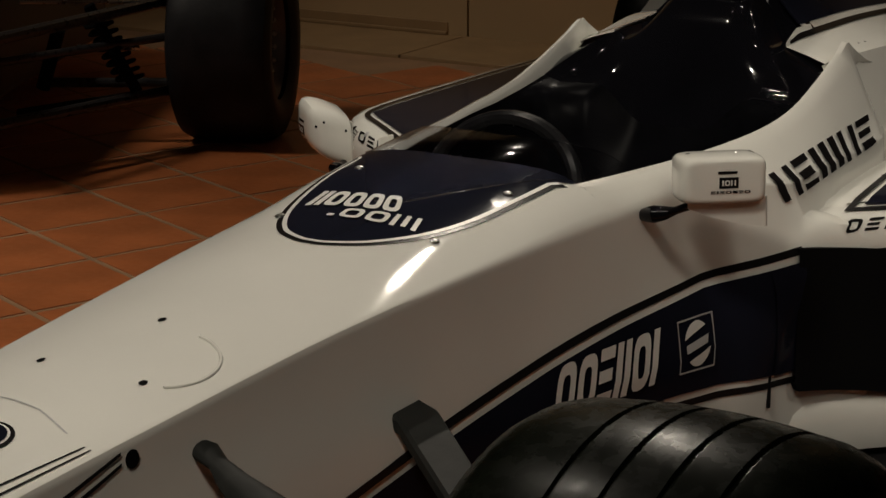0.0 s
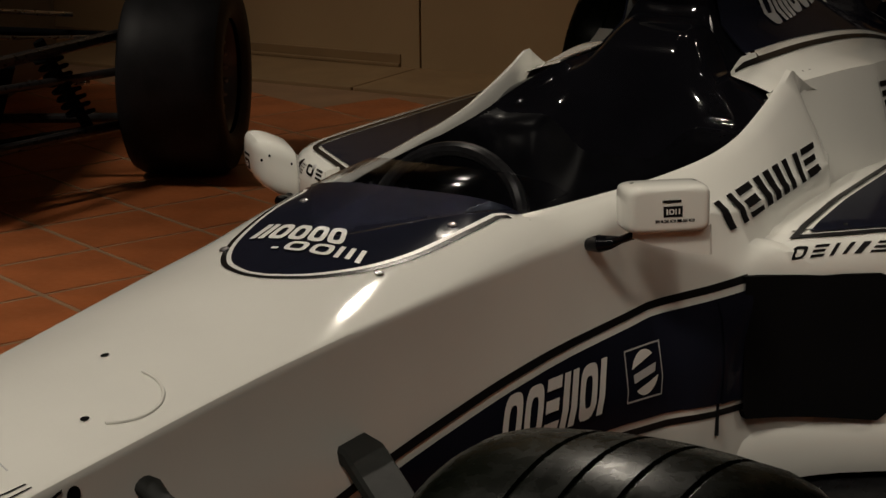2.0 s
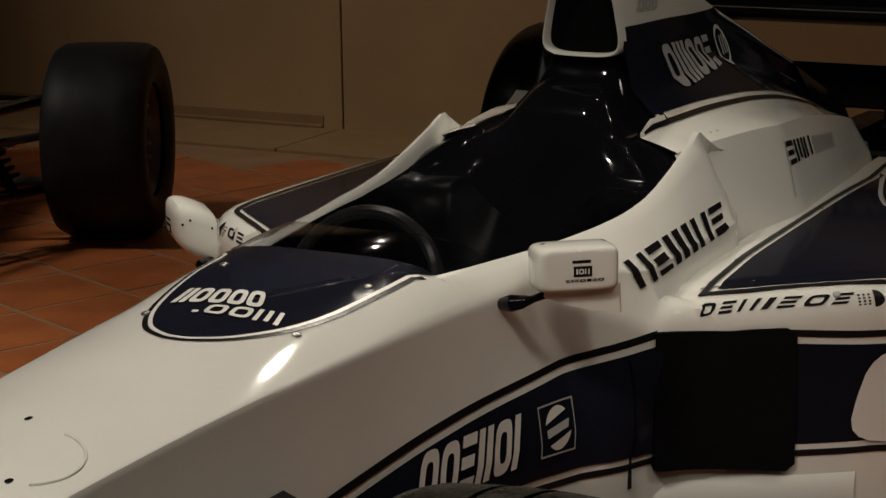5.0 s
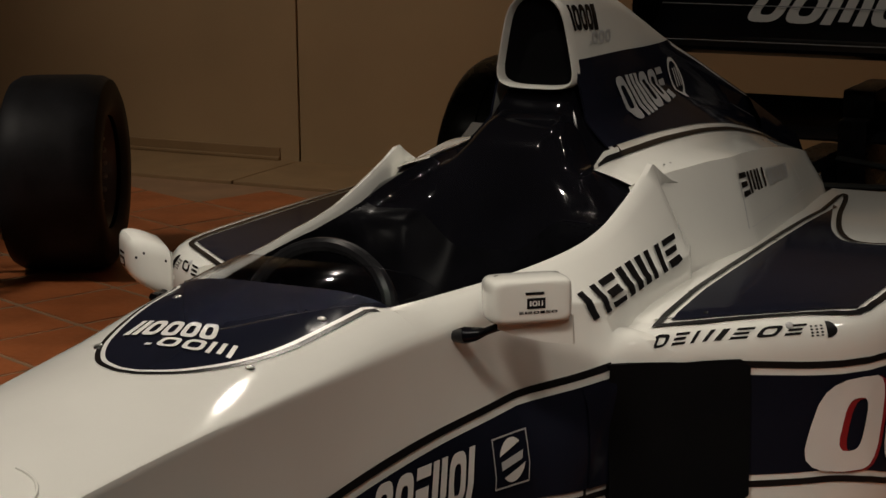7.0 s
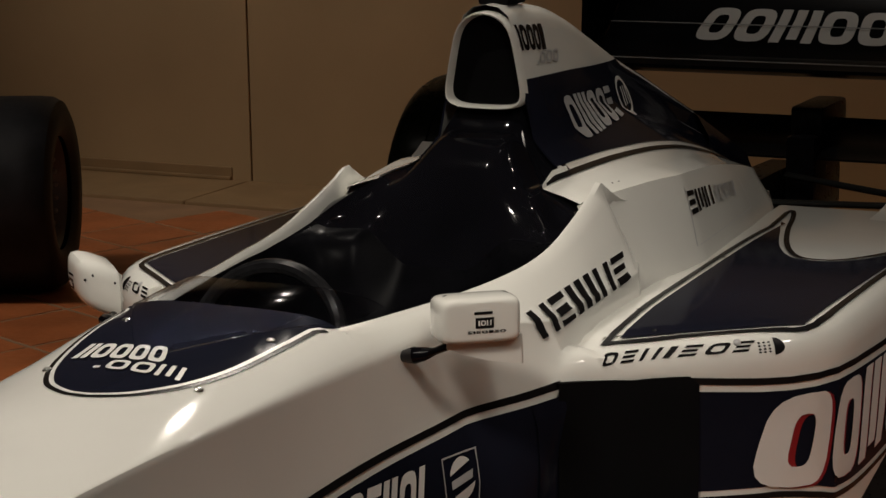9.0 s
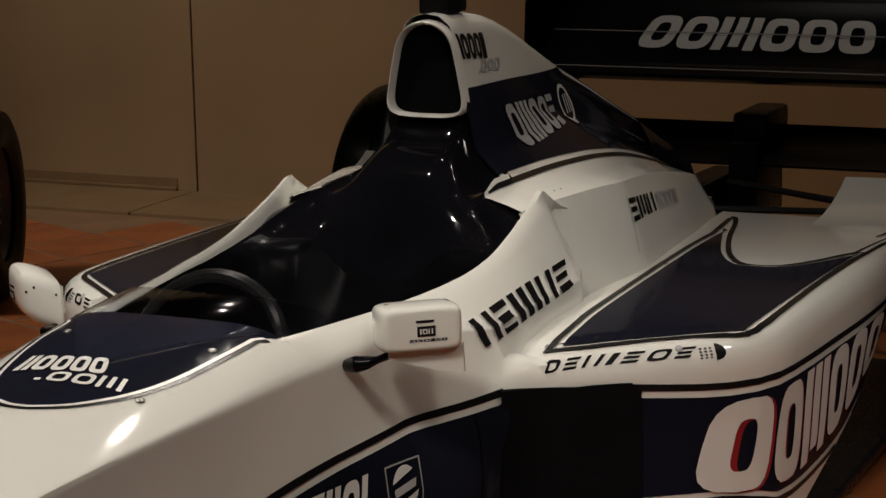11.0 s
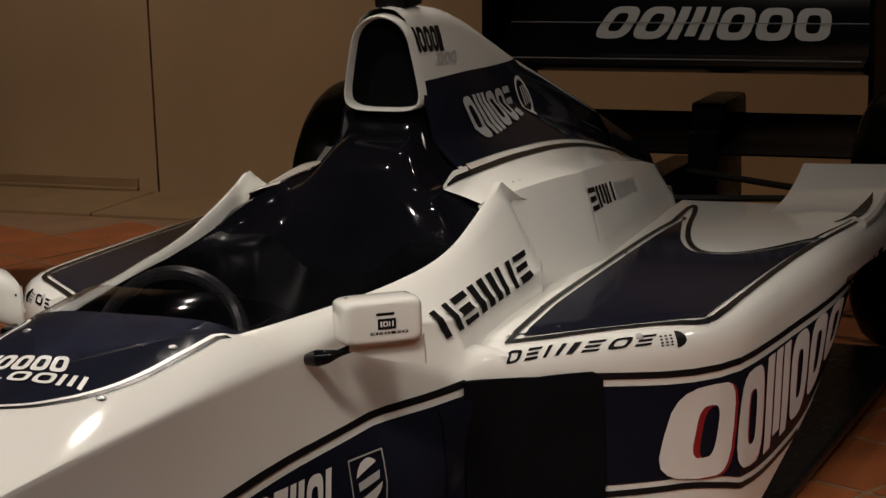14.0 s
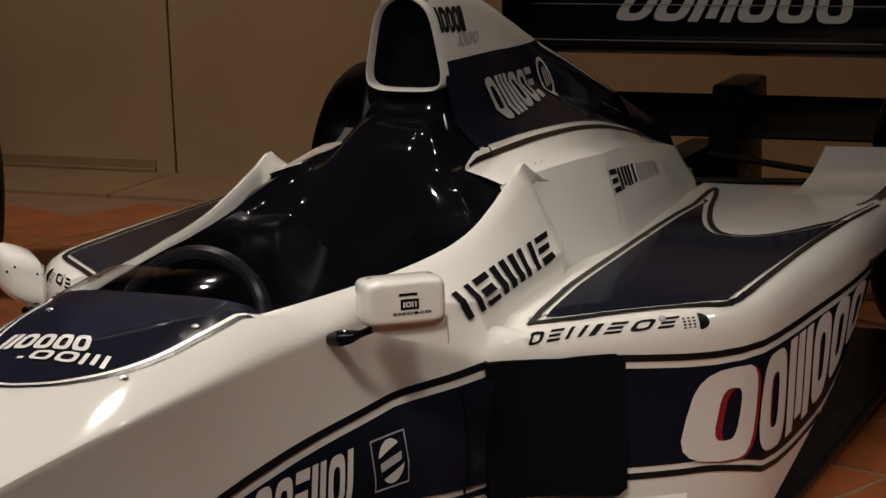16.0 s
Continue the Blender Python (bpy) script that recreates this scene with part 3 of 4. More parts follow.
# ---- mirrors ----
def mirror(sgn):
    h = Vector((0.643, sgn * 0.766, 0))         # along the housing, outwards
    n = Vector((-0.766, 0.643 * sgn, 0))
    c = Vector((0.835, sgn * 0.34, 0.613))
    secs = []
    bullet = ((0.037, 0.2), (0.0365, 0.42), (0.034, 0.62), (0.029, 0.78), (0.02, 0.9), (0.008, 0.97), (-0.006, 1.0), (-0.026, 1.0), (-0.029, 0.95), (-0.024, 0.91))
    for d, k in bullet if sgn > 0 else ((0.034, 0.4), (0.0335, 0.62), (0.031, 0.78), (0.025, 0.9), (0.015, 0.97), (0.0, 1.0), (-0.028, 0.99), (-0.031, 0.95), (-0.026, 0.91)):
        ring = []
        for j in range(32):
            a = 2 * math.pi * j / 32
            ca, sa = math.cos(a), math.sin(a)
            e = 0.28 if sgn < 0 else 0.55
            u = math.copysign(abs(ca) ** e, ca) * 0.063 * ((0.62 + 0.38 * k) if sgn < 0 else 0.9 * k)
            v = math.copysign(abs(sa) ** e, sa) * 0.035 * ((0.5 + 0.5 * k) if sgn < 0 else 1.22 * k)
            ring.append(c + h * u + n * d + Vector((0, 0, v + ((0.45 * d + 0.1 * u - 0.002) if sgn > 0 else 0.05 * d))))
        secs.append(ring)
    ob = part("wing_mirror", loft(secs, closed=True, caps=True), WHITE, car, "white wing mirror housing")
    g = bmesh.new()
    box(g, (-0.055, -0.001, -0.029), (0.055, 0.001, 0.029), 0.0)
    m = Matrix(((h.x, n.x, 0, c.x - n.x * 0.029), (h.y, n.y, 0, c.y - n.y * 0.029), (0, 0, 1, c.z - (0.011 if sgn > 0 else 0.0015)), (0, 0, 0, 1)))
    bmesh.ops.transform(g, matrix=m, verts=g.verts)
    part("mirror_glass", g, METAL, ob, "mirror glass", 0)
    stem = [(0.785, 0.24, 0.556), (0.776, 0.258, 0.561), (0.77, 0.27, 0.5645), (0.776, 0.282, 0.566), (0.8, 0.288, 0.565), (0.828, 0.296, 0.567), (0.846, 0.308, 0.574), (0.85, 0.322, 0.59)]
    part("stalk", tube([(x, sgn * y, z) for x, y, z in stem], [0.008, 0.0115, 0.013, 0.0105, 0.006, 0.0065, 0.007, 0.007], 14), GLOSSBLACK, ob, "black mirror stalk with a ball joint")
    p = bmesh.new()
    vs = [c + h * a + n * (0.016 if sgn < 0 else -0.03) + Vector((0, 0, b * (1 if sgn < 0 else 0.7))) for a, b in ((-0.05, -0.03), (0.064, -0.026), (0.066, -0.071), (0.02, -0.064), (-0.02, -0.052), (-0.05, -0.04))]
    lo = [p.verts.new(v) for v in vs]
    hi = [p.verts.new(v + Vector((0.006, 0, 0))) for v in vs]
    p.faces.new(lo), p.faces.new(hi)
    for i in range(6):
        p.faces.new((lo[i], lo[(i + 1) % 6], hi[(i + 1) % 6], hi[i]))
    part("mount_plate", p, WHITE, ob, "", 0)
    if sgn > 0:
        p = bmesh.new()
        box(p, (0.845, 0.243, 0.556), (0.885, 0.247, 0.604), 0.001)
        part("bracket", p, WHITE, ob, "small upright bracket", 0)
    return ob


mirrors = [mirror(-1), mirror(1)]


# ---- front suspension ----
def arm(pts, r, flat=0.4, label=""):
    return part("wishbone_arm", tube(pts, r, 12, flat=flat), BLADE, car, label)


for s in (-1, 1):
    part("wishbone_arm", loft([[(x + a * 0.9, s * (y + a * 0.45), z + b) for a, b in ((-w, -0.008), (-w, 0.006), (-w + 0.004, 0.011), (w - 0.004, 0.011), (w, 0.006), (w, -0.008), (w - 0.006, -0.014), (-w + 0.006, -0.014))] for x, y, z, w in ((0.215, 0.19, 0.424, 0.03), (0.205, 0.225, 0.418, 0.03), (0.05, 0.4, 0.386, 0.028), (-0.17, 0.58, 0.36, 0.02))], closed=True, caps=True), BLADE, car, "flat matt black wishbone blade")
    arm([(-0.145, s * 0.15, 0.488), (-0.148, s * 0.17, 0.484), (-0.152, s * 0.19, 0.474), (-0.165, s * 0.22, 0.463), (-0.182, s * 0.27, 0.449), (-0.19, s * 0.33, 0.434), (-0.2, s * 0.58, 0.37)], [0.014, 0.018, 0.013, 0.02, 0.03, 0.031, 0.018], 0.6)
    arm([(0.2, s * 0.17, 0.26), (-0.17, s * 0.58, 0.2)], [0.02, 0.018], 0.5)
    arm([(-0.4, s * 0.12, 0.3), (-0.23, s * 0.58, 0.2)], [0.02, 0.018], 0.5)


# ---- rear wing, gearbox ----
def aero(y0, y1, x0, z0, chord, rise, thick, curve=0.15):
    prof = []
    for k in range(9):
        u = k / 8
        prof.append((x0 + chord * u, z0 + rise * (u**1.5) - curve * chord * u * (1 - u) + thick * (0.5 - abs(u - 0.35)) * 1.2))
    for k in range(8, -1, -1):
        u = k / 8
        prof.append((x0 + chord * u, z0 + rise * (u**1.5) - curve * chord * u * (1 - u) - thick * 0.5 * (1 - u) * u * 3))
    return loft([[(x, y, z) for x, z in prof] for y in (y0, y1)], closed=True, caps=True)


WB = mat("wing_navy", (0.006, 0.0065, 0.0075), 0.3, spec=0.04, coat=0.0, var=0.3)
lower_el = part("wing_element", aero(-0.52, 0.52, 3.34, 0.68, 0.22, 0.03, 0.05), WB, car, "dark main rear wing element")
flap_a = part("wing_flap", aero(-0.52, 0.52, 3.44, 0.69, 0.15, 0.075, 0.014), WB, car, "dark rear wing flap")
flap_b = part("wing_flap", aero(-0.52, 0.52, 3.588, 0.762, 0.1, 0.11, 0.01), WB, car, "dark rear wing flap")
# the third line paints the highlight along the main element's leading edge
for x, z in ((3.589, 0.774), (3.692, 0.875), (3.345, 0.704)):
    part("wing_pale_line", tube([(x, -0.518, z), (x, 0.518, z)], 0.0016, 8), GREY, car, "thin pale wing line: flap edges and a painted leading-edge highlight")
part("beam_wing", aero(-0.52, 0.52, 3.35, 0.455, 0.2, 0.085, 0.03), WB, car, "dark lower rear wing")
for s in (-1, 1):
    ep = bmesh.new()
    prof = [(3.4, 0.6), (3.42, 0.86), (3.45, 0.9), (3.78, 0.92), (3.8, 0.45), (3.5, 0.36), (3.38, 0.36), (3.37, 0.5)]
    lo = [ep.verts.new((x, s * 0.522, z)) for x, z in prof]
    hi = [ep.verts.new((x, s * 0.536, z)) for x, z in prof]
    ep.faces.new(lo), ep.faces.new(hi)
    for i in range(len(prof)):
        j = (i + 1) % len(prof)
        ep.faces.new((lo[i], lo[j], hi[j], hi[i]))
    part("endplate", ep, WB, car, "dark wing endplate", 0)
gb_ = part("gearbox", loft([[(x, y * k, 0.33 + z * k2) for y, z in ((-0.07, -0.16), (0.07, -0.16), (0.08, 0.0), (0.055, 0.11), (-0.055, 0.11), (-0.08, 0.0))] for x, k, k2 in ((2.7, 1.5, 1.0), (3.0, 1.1, 0.95), (3.3, 0.8, 0.85), (3.55, 0.7, 0.8))], closed=True, caps=True), CARBON, car, "dark gearbox casing")
part("crash_structure", box(box(bmesh.new(), (3.38, -0.148, 0.51), (3.62, -0.06, 0.588), 0.014), (3.34, -0.14, 0.3), (3.6, -0.06, 0.515), 0.014), CARBON, car, "dark rear crash structure")
flicks = []
for s in (-1, 1):
    arm([(2.9, s * 0.08, 0.42), (3.1, s * 0.55, 0.4)], [0.016, 0.016], 0.5)
    arm([(3.3, s * 0.08, 0.42), (3.12, s * 0.55, 0.4)], [0.016, 0.016], 0.5)
    arm([(2.95, s * 0.08, 0.22), (3.12, s * 0.55, 0.2)], [0.018, 0.016], 0.5)
    # flick-up ahead of the rear wheel
    secs = []
    for u in [i / 10 for i in range(11)]:
        x = 2.46 + 0.33 * u
        z = 0.472 - 0.01 * u + 0.074 * u**2.6
        secs.append([(x, s * 0.505 - s * 0.015 * (1 - u), z), (x, s * 0.714, z + 0.004), (x, s * 0.72, z - 0.004), (x, s * 0.72, z - 0.014), (x, s * 0.505 - s * 0.015 * (1 - u), z - 0.01)])
    flicks.append(part("flick_up", loft(secs, closed=True, caps=True), WHITE, car, "white upswept flick at the sidepod tail"))

part("camera_pod", box(bmesh.new(), (1.655, -0.032, 0.995), (1.74, 0.032, 1.035), 0.008), CARBON, car, "small black camera pod on the intake")
part("strut", tube([(1.015, -0.354, 0.335), (1.02, -0.352, 0.212)], 0.0035, 8, flat=1.0), CARBON, car, "thin dark upright strut before the inlet")


# ---- paint lines, panels and sponsor marks on the bodywork ----
from mathutils.bvhtree import BVHTree


def tree_of(obs):
    vs, fs = [], []
    for o in obs:
        k = len(vs)
        vs += [o.matrix_world @ v.co for v in o.data.vertices]
        fs += [[i + k for i in p.vertices] for p in o.data.polygons]
    return BVHTree.FromPolygons(vs, fs)


def plan_at(x):
    return interp(x, [p[0] for p in PLAN], [p[1] for p in PLAN])


def side_ray(sgn):
    return lambda a, b: (Vector((a, sgn * 1.4, b)), Vector((0, -sgn, 0)))


def top_ray(a, b):
    return Vector((a, b, 1.5)), Vector((0, 0, -1))


def front_ray(a, b):
    return Vector((2.9, a, b)), Vector((1, 0, 0))


def pod_ray(sgn):
    def f(x, z):
        y, d = plan_at(x), 0.01
        n = Vector((plan_at(x + d) - plan_at(x - d), -2 * d)).normalized()
        return Vector((x - n.x * 0.1, sgn * (y - n.y * 0.1), z)), Vector((n.x, sgn * n.y, 0))
    return f


def lay(name, polys, ray, tree, material, parent, off=0.0015, cell=0.03, label="", smooth=60):
    """Flat outlines laid on the bodywork as a thin film."""
    bm = bmesh.new()
    for loop in polys:
        vs = [bm.verts.new((a, b, 0)) for a, b in loop]
        try:
            bm.faces.new(vs)
        except ValueError:
            pass
    bmesh.ops.triangulate(bm, faces=bm.faces[:])
    for ax in (0, 1):
        lo = min(v.co[ax] for v in bm.verts)
        hi = max(v.co[ax] for v in bm.verts)
        n = int((hi - lo) / cell)
        for k in range(1, n + 1):
            co, no = [0, 0, 0], [0, 0, 0]
            co[ax], no[ax] = lo + k * (hi - lo) / (n + 1), 1
            bmesh.ops.bisect_plane(bm, geom=bm.verts[:] + bm.edges[:] + bm.faces[:], plane_co=co, plane_no=no, dist=1e-6)
    dead = []
    for v in bm.verts:
        o, d = ray(v.co.x, v.co.y)
        p, n, _, _ = tree.ray_cast(o, d)
        if p is None:
            dead.append(v)
            continue
        if n.dot(d) > 0:
            n = -n
        v.co = p + n * off
    bmesh.ops.delete(bm, geom=dead, context="VERTS")
    ob = part(name, bm, material, parent, label, smooth)
    return ob


def band(xs, lo, hi, step=0.02):
    up = [(x, hi(x)) for x in frange(*xs, step)]
    dn = [(x, lo(x)) for x in frange(*xs, step)]
    return [[dn[i], dn[i + 1], up[i + 1], up[i]] for i in range(len(up) - 1)]


def inset(poly, d):
    out = []
    n = len(poly)
    area = sum(poly[i - 1][0] * poly[i][1] - poly[i][0] * poly[i - 1][1] for i in range(n))
    sg = 1 if area > 0 else -1
    for i in range(n):
        a, b, c = Vector(poly[i - 1]), Vector(poly[i]), Vector(poly[(i + 1) % n])
        e, f = (b - a).normalized(), (c - b).normalized()
        m = Vector((-(e.y + f.y), e.x + f.x)) * sg
        if m.length < 1e-6:
            m = Vector((-e.y, e.x)) * sg
        m.normalize()
        k = max(0.45, m.dot(Vector((-e.y, e.x)) * sg))
        out.append(tuple(b + m * d / k))
    return out


def rounded(poly, n=5):
    """Catmull-Rom through the corners."""
    out = []
    m = len(poly)
    for i in range(m):
        p0, p1, p2, p3 = (Vector(poly[(i + k) % m]) for k in (-1, 0, 1, 2))
        for j in range(n):
            t = j / n
            out.append(tuple(0.5 * (2 * p1 + (p2 - p0) * t + (2 * p0 - 5 * p1 + 4 * p2 - p3) * t * t + (3 * p1 - p0 - 3 * p2 + p3) * t**3)))
    return out


def spline(pts, n=5):
    """Open Catmull-Rom curve."""
    out = []
    for i in range(len(pts) - 1):
        p0, p1, p2, p3 = (Vector(pts[min(max(i + k, 0), len(pts) - 1)]) for k in (-1, 0, 1, 2))
        for j in range(n):
            t = j / n
            out.append(tuple(0.5 * (2 * p1 + (p2 - p0) * t + (2 * p0 - 5 * p1 + 4 * p2 - p3) * t * t + (3 * p1 - p0 - 3 * p2 + p3) * t**3)))
    return out + [tuple(pts[-1])]


def ringstrip(outer, inner):
    n = len(outer)
    return [[outer[i], outer[(i + 1) % n], inner[(i + 1) % n], inner[i]] for i in range(n)]


def oval(cx, cy, rx, ry, n=28, e=1.0):
    r = []
    for k in range(n):
        a = 2 * math.pi * k / n
        c, s = math.cos(a), math.sin(a)
        r.append((cx + rx * math.copysign(abs(c) ** e, c), cy + ry * math.copysign(abs(s) ** e, s)))
    return r


def marks(spec, at, bold=0.26, gap=0.16):
    """A row of plain marks of letter size: o ring, i bar, u two bars, w three bars, b block, e level bars."""
    wid = {"o": 1.0, "i": 0.34, "u": 0.9, "w": 1.2, "b": 0.8, "e": 0.8, "s": 0.5, "d": 0.3}
    tot = sum(wid[c] for c in spec) + gap * (len(spec) - 1)
    polys, x = [], 0.0
    for c in spec:
        w = wid[c] / tot
        b = bold / tot
        r = lambda x0, y0, x1, y1: [(x0, y0), (x1, y0), (x1, y1), (x0, y1)]
        if c == "o":
            polys += ringstrip(oval(x + w / 2, 0.5, w / 2, 0.5, 20, 0.6), oval(x + w / 2, 0.5, w / 2 - b, 0.5 - 0.22, 20, 0.6))
        elif c == "i":
            polys.append(r(x, 0, x + w, 1))
        elif c == "d":
            polys.append(r(x, 0, x + w, 0.25))
        elif c == "u":
            polys += [r(x, 0, x + b, 1), r(x + w - b, 0, x + w, 1)]
        elif c == "w":
            polys += [r(x, 0, x + b, 1), r(x + w / 2 - b / 2, 0.1, x + w / 2 + b / 2, 1), r(x + w - b, 0, x + w, 1)]
        elif c == "e":
            polys += [r(x, 0, x + w, 0.22), r(x, 0.39, x + w * 0.9, 0.61), r(x, 0.78, x + w, 1)]
        elif c == "b":
            polys.append(r(x, 0, x + w, 1))
        x += w + gap / tot
    fine = []
    for p in polys:
        q = []
        for i in range(len(p)):
            a, b2 = p[i], p[(i + 1) % len(p)]
            q += [tuple(a[k] + (b2[k] - a[k]) * t / 3 for k in (0, 1)) for t in range(3)]
        fine.append([at(u, v) for u, v in q])
    return fine


def lay_marks(name, spec, at, ray, tree, material, off, label, cell=0.03, bold=0.26, gap=0.16):
    """Every mark of a row as a part of its own."""
    polys = marks(spec, at, bold, gap)
    i = 0
    for c in spec:
        n = {"o": 20, "i": 1, "d": 1, "b": 1, "u": 2, "w": 3, "e": 3}[c]
        if c == "o":
            lay(name, polys[i:i + n], ray, tree, material, car, off, cell, label)
        else:
            for p in polys[i:i + n]:
                lay(name, [p], ray, tree, material, car, off, cell, label)
        i += n


def quad(bl, br, tr, tl):
    def f(u, v):
        lo = [bl[k] + (br[k] - bl[k]) * u for k in (0, 1)]
        hi = [tl[k] + (tr[k] - tl[k]) * u for k in (0, 1)]
        return tuple(lo[k] + (hi[k] - lo[k]) * v for k in (0, 1))
    return f


bpy.context.view_layer.update()
tub = tree_of([nose] + sides)
podt = tree_of(pods)
lipt = tree_of(pods + sides)

# band along the tub side
zu = lambda x: interp(x, (-0.4, -0.1, 0.2, 0.268, 0.419, 0.555, 0.696, 0.846, 0.95, 1.0, 1.085, 1.16), (0.29, 0.332, 0.383, 0.395, 0.414, 0.428, 0.437, 0.4408, 0.446, 0.45, 0.456, 0.46))
zl = lambda x: interp(x, (-0.4, 0.0, 0.4, 0.753, 0.881, 1.131, 1.3), (0.26, 0.285, 0.305, 0.292, 0.279, 0.254, 0.24))
for sgn in (-1, 1):
    r = side_ray(sgn)
    X = (-0.12, 1.088)
    lay("stripe", band(X, lambda x: zu(x) - 0.0115, zu), r, tub, BLACK, car, label="black pinstripe")
    lay("side_band", band(X, lambda x: zl(x) + 0.0, lambda x: zu(x) - 0.022), r, tub, NAVY, car, 0.003, label="navy band along the tub")
    lay("stripe", band((0.3, 1.088), lambda x: zl(x) - 0.021, lambda x: zl(x) - 0.0105), r, tub, BLACK, car, label="black pinstripe")
    # black blanking plate over the inlet, with rounded corners
    face, back = [], []
    for k in range(25):
        u = k / 24
        x = 1.072 + 0.2 * u
        d = min(u, 1 - u) * 0.27 / 0.014
        cut = 0.014 * (1 - math.sqrt(max(0, 1 - (1 - min(1, d)) ** 2)))
        lo, hi = 0.226 - 0.036 * u + cut, 0.456 - 0.02 * min(1, u * 1.5) - cut * (u > 0.5)
        y = plan_at(x) + 0.005 + 0.011 * max(0, 1 - (x - 1.072) / 0.08)
        face.append([(x - 0.002, sgn * y, lo + (hi - lo) * v) for v in (0, 0.33, 0.67, 1)])
        back.append([(x + 0.01, sgn * (y - 0.02), lo), (x + 0.01, sgn * (y - 0.02), hi)])
    secs = [[b[0]] + f + [b[1]] for f, b in zip(face, back)]
    part("inlet_plate", loft(secs), DARK, car, "black blanking plate over the radiator inlet")
    lay("side_band", band((1.02, 1.088), lambda x: zl(x), lambda x: zu(x) - 0.022, 0.01), r, tub, NAVY, car, 0.0055, 0.01, label="navy band along the tub")
    q = quad((0.485, 0.334), (0.737, 0.322), (0.778, 0.394), (0.527, 0.402)) if sgn < 0 else quad((0.737, 0.322), (0.485, 0.334), (0.527, 0.402), (0.778, 0.394))
    lay_marks("sponsor_mark", "oosiioi".replace("s", "e"), q, r, tub, LETTER, 0.0055, "white slanted sponsor mark", bold=0.3, gap=0.14)
    cq = quad((0.803, 0.318), (0.896, 0.309), (0.914, 0.387), (0.821, 0.391))
    sq = [cq(*p) for p in ((0, 0), (1, 0), (1, 1), (0, 1))]
    lay("sponsor_badge", ringstrip(sq, inset(sq, 0.0025)), r, tub, GREY, car, 0.0055, label="thin grey badge frame")
    disc = [cq(*p) for p in oval(0.52, 0.5, 0.36, 0.42, 24)]
    up = [cq(*p) for p in oval(0.52, 0.5, 0.36, 0.42, 24) if p[1] > 0.62 + (p[0] - 0.5) * 0.3]
    lo = [cq(*p) for p in oval(0.52, 0.5, 0.36, 0.42, 24) if p[1] < 0.32 + (p[0] - 0.5) * 0.3]
    mid = [cq(*p) for p in ((0.2, 0.34), (0.8, 0.46), (0.84, 0.62), (0.2, 0.5))]
    lay("sponsor_badge", [up, lo], r, tub, LETTER, car, 0.0055, label="pale split disc")
    lay("sponsor_badge", [mid], r, tub, GREY, car, 0.0055, label="grey bar in the badge")
    # marks on the cockpit side
    q = quad((1.092, 0.519), (1.488, 0.539), (1.501, 0.583), (1.084, 0.56)) if sgn < 0 else quad((1.488, 0.539), (1.092, 0.519), (1.084, 0.56), (1.501, 0.583))
    lay_marks("sponsor_mark", "ueiiiue", q, r, tub, BLACK, 0.004, "black sponsor mark on the cockpit side", cell=0.012, bold=0.27, gap=0.2)

# navy cowl with black and white border
half = [(0.296, 0.0), (0.302, -0.03), (0.332, -0.074), (0.401, -0.119), (0.484, -0.148), (0.578, -0.164), (0.66, -0.17), (0.71, -0.174)]
cowl = rounded([p for p in half] + [(x, -y) for x, y in reversed(half)][:-1], 4)
cowl = [(min(x, 0.699), y) for x, y in cowl]


def cowl_in(d):
    """The cowl outline drawn in by d, open towards the cockpit."""
    return [(x, y * (1 - d / 0.17)) if x > 0.66 else p for p, (x, y) in zip(inset(cowl, d), cowl)]


for d0, d1, m, o, w in ((0, 0.008, BLACK, 0.0012, "black cowl edge"), (0.008, 0.0145, LETTER, 0.0016, "white cowl edge")):
    strips = [q for q in ringstrip(cowl_in(d0), cowl_in(d1)) if max(p[0] for p in q) < 0.69]
    lay("cowl_border", strips, top_ray, tub, m, car, o, label=w)
lay("cowl_panel", [cowl_in(0.0145)], top_ray, tub, NAVY, car, 0.0016, label="glossy navy cowl panel")
lay_marks("sponsor_mark", "iioooo", quad((0.434, 0.1), (0.445, -0.046), (0.5, -0.02), (0.492, 0.105)), top_ray, tub, LETTER, 0.004, "white mark on the cowl", bold=0.3, gap=0.12)
lay_marks("sponsor_mark", "doow", quad((0.398, 0.04), (0.402, -0.098), (0.442, -0.086), (0.432, 0.045)), top_ray, tub, LETTER, 0.004, "white mark on the cowl", bold=0.22, gap=0.2)

# nose details
for x, y in ((-0.001, 0.004), (-0.157, 0.056), (-0.153, -0.089)):
    lay("screw", [oval(x, y, 0.0065, 0.0045, 12)], top_ray, tub, DARK, car, 0.0012, label="dark countersunk screw")
for x, y in ((0.4, -0.13), (0.585, -0.135), (0.6, 0.12), (0.4, 0.118)):
    o, d = top_ray(x, y)
    p, n, _, _ = tub.ray_cast(o, d)
    part("screw", lathe([(0, 0.003), (0.004, 0.0028), (0.0065, 0.0015), (0.007, 0.0)], Matrix.Translation(p + n * 0.0015) @ n.to_track_quat("Y", "Z").to_matrix().to_4x4(), 14), METAL, car, "bright screw head")
arc = []
for k in range(15):
    a = radians(-5 - 130 * k / 14)
    o, d = top_ray(-0.094 + 0.074 * math.cos(a), -0.06 + 0.074 * math.sin(a))
    p, n, _, _ = tub.ray_cast(o, d)
    arc.append(p + n * 0.0008)
part("hatch_edge", tube(arc, 0.0022, 8), WHITE, car, "raised edge of a round nose hatch")
lay("nose_hole", [oval(-0.254, 0.507, 0.0105, 0.0105, 18)], side_ray(-1), tub, DARK, car, 0.001, label="dark round hole")
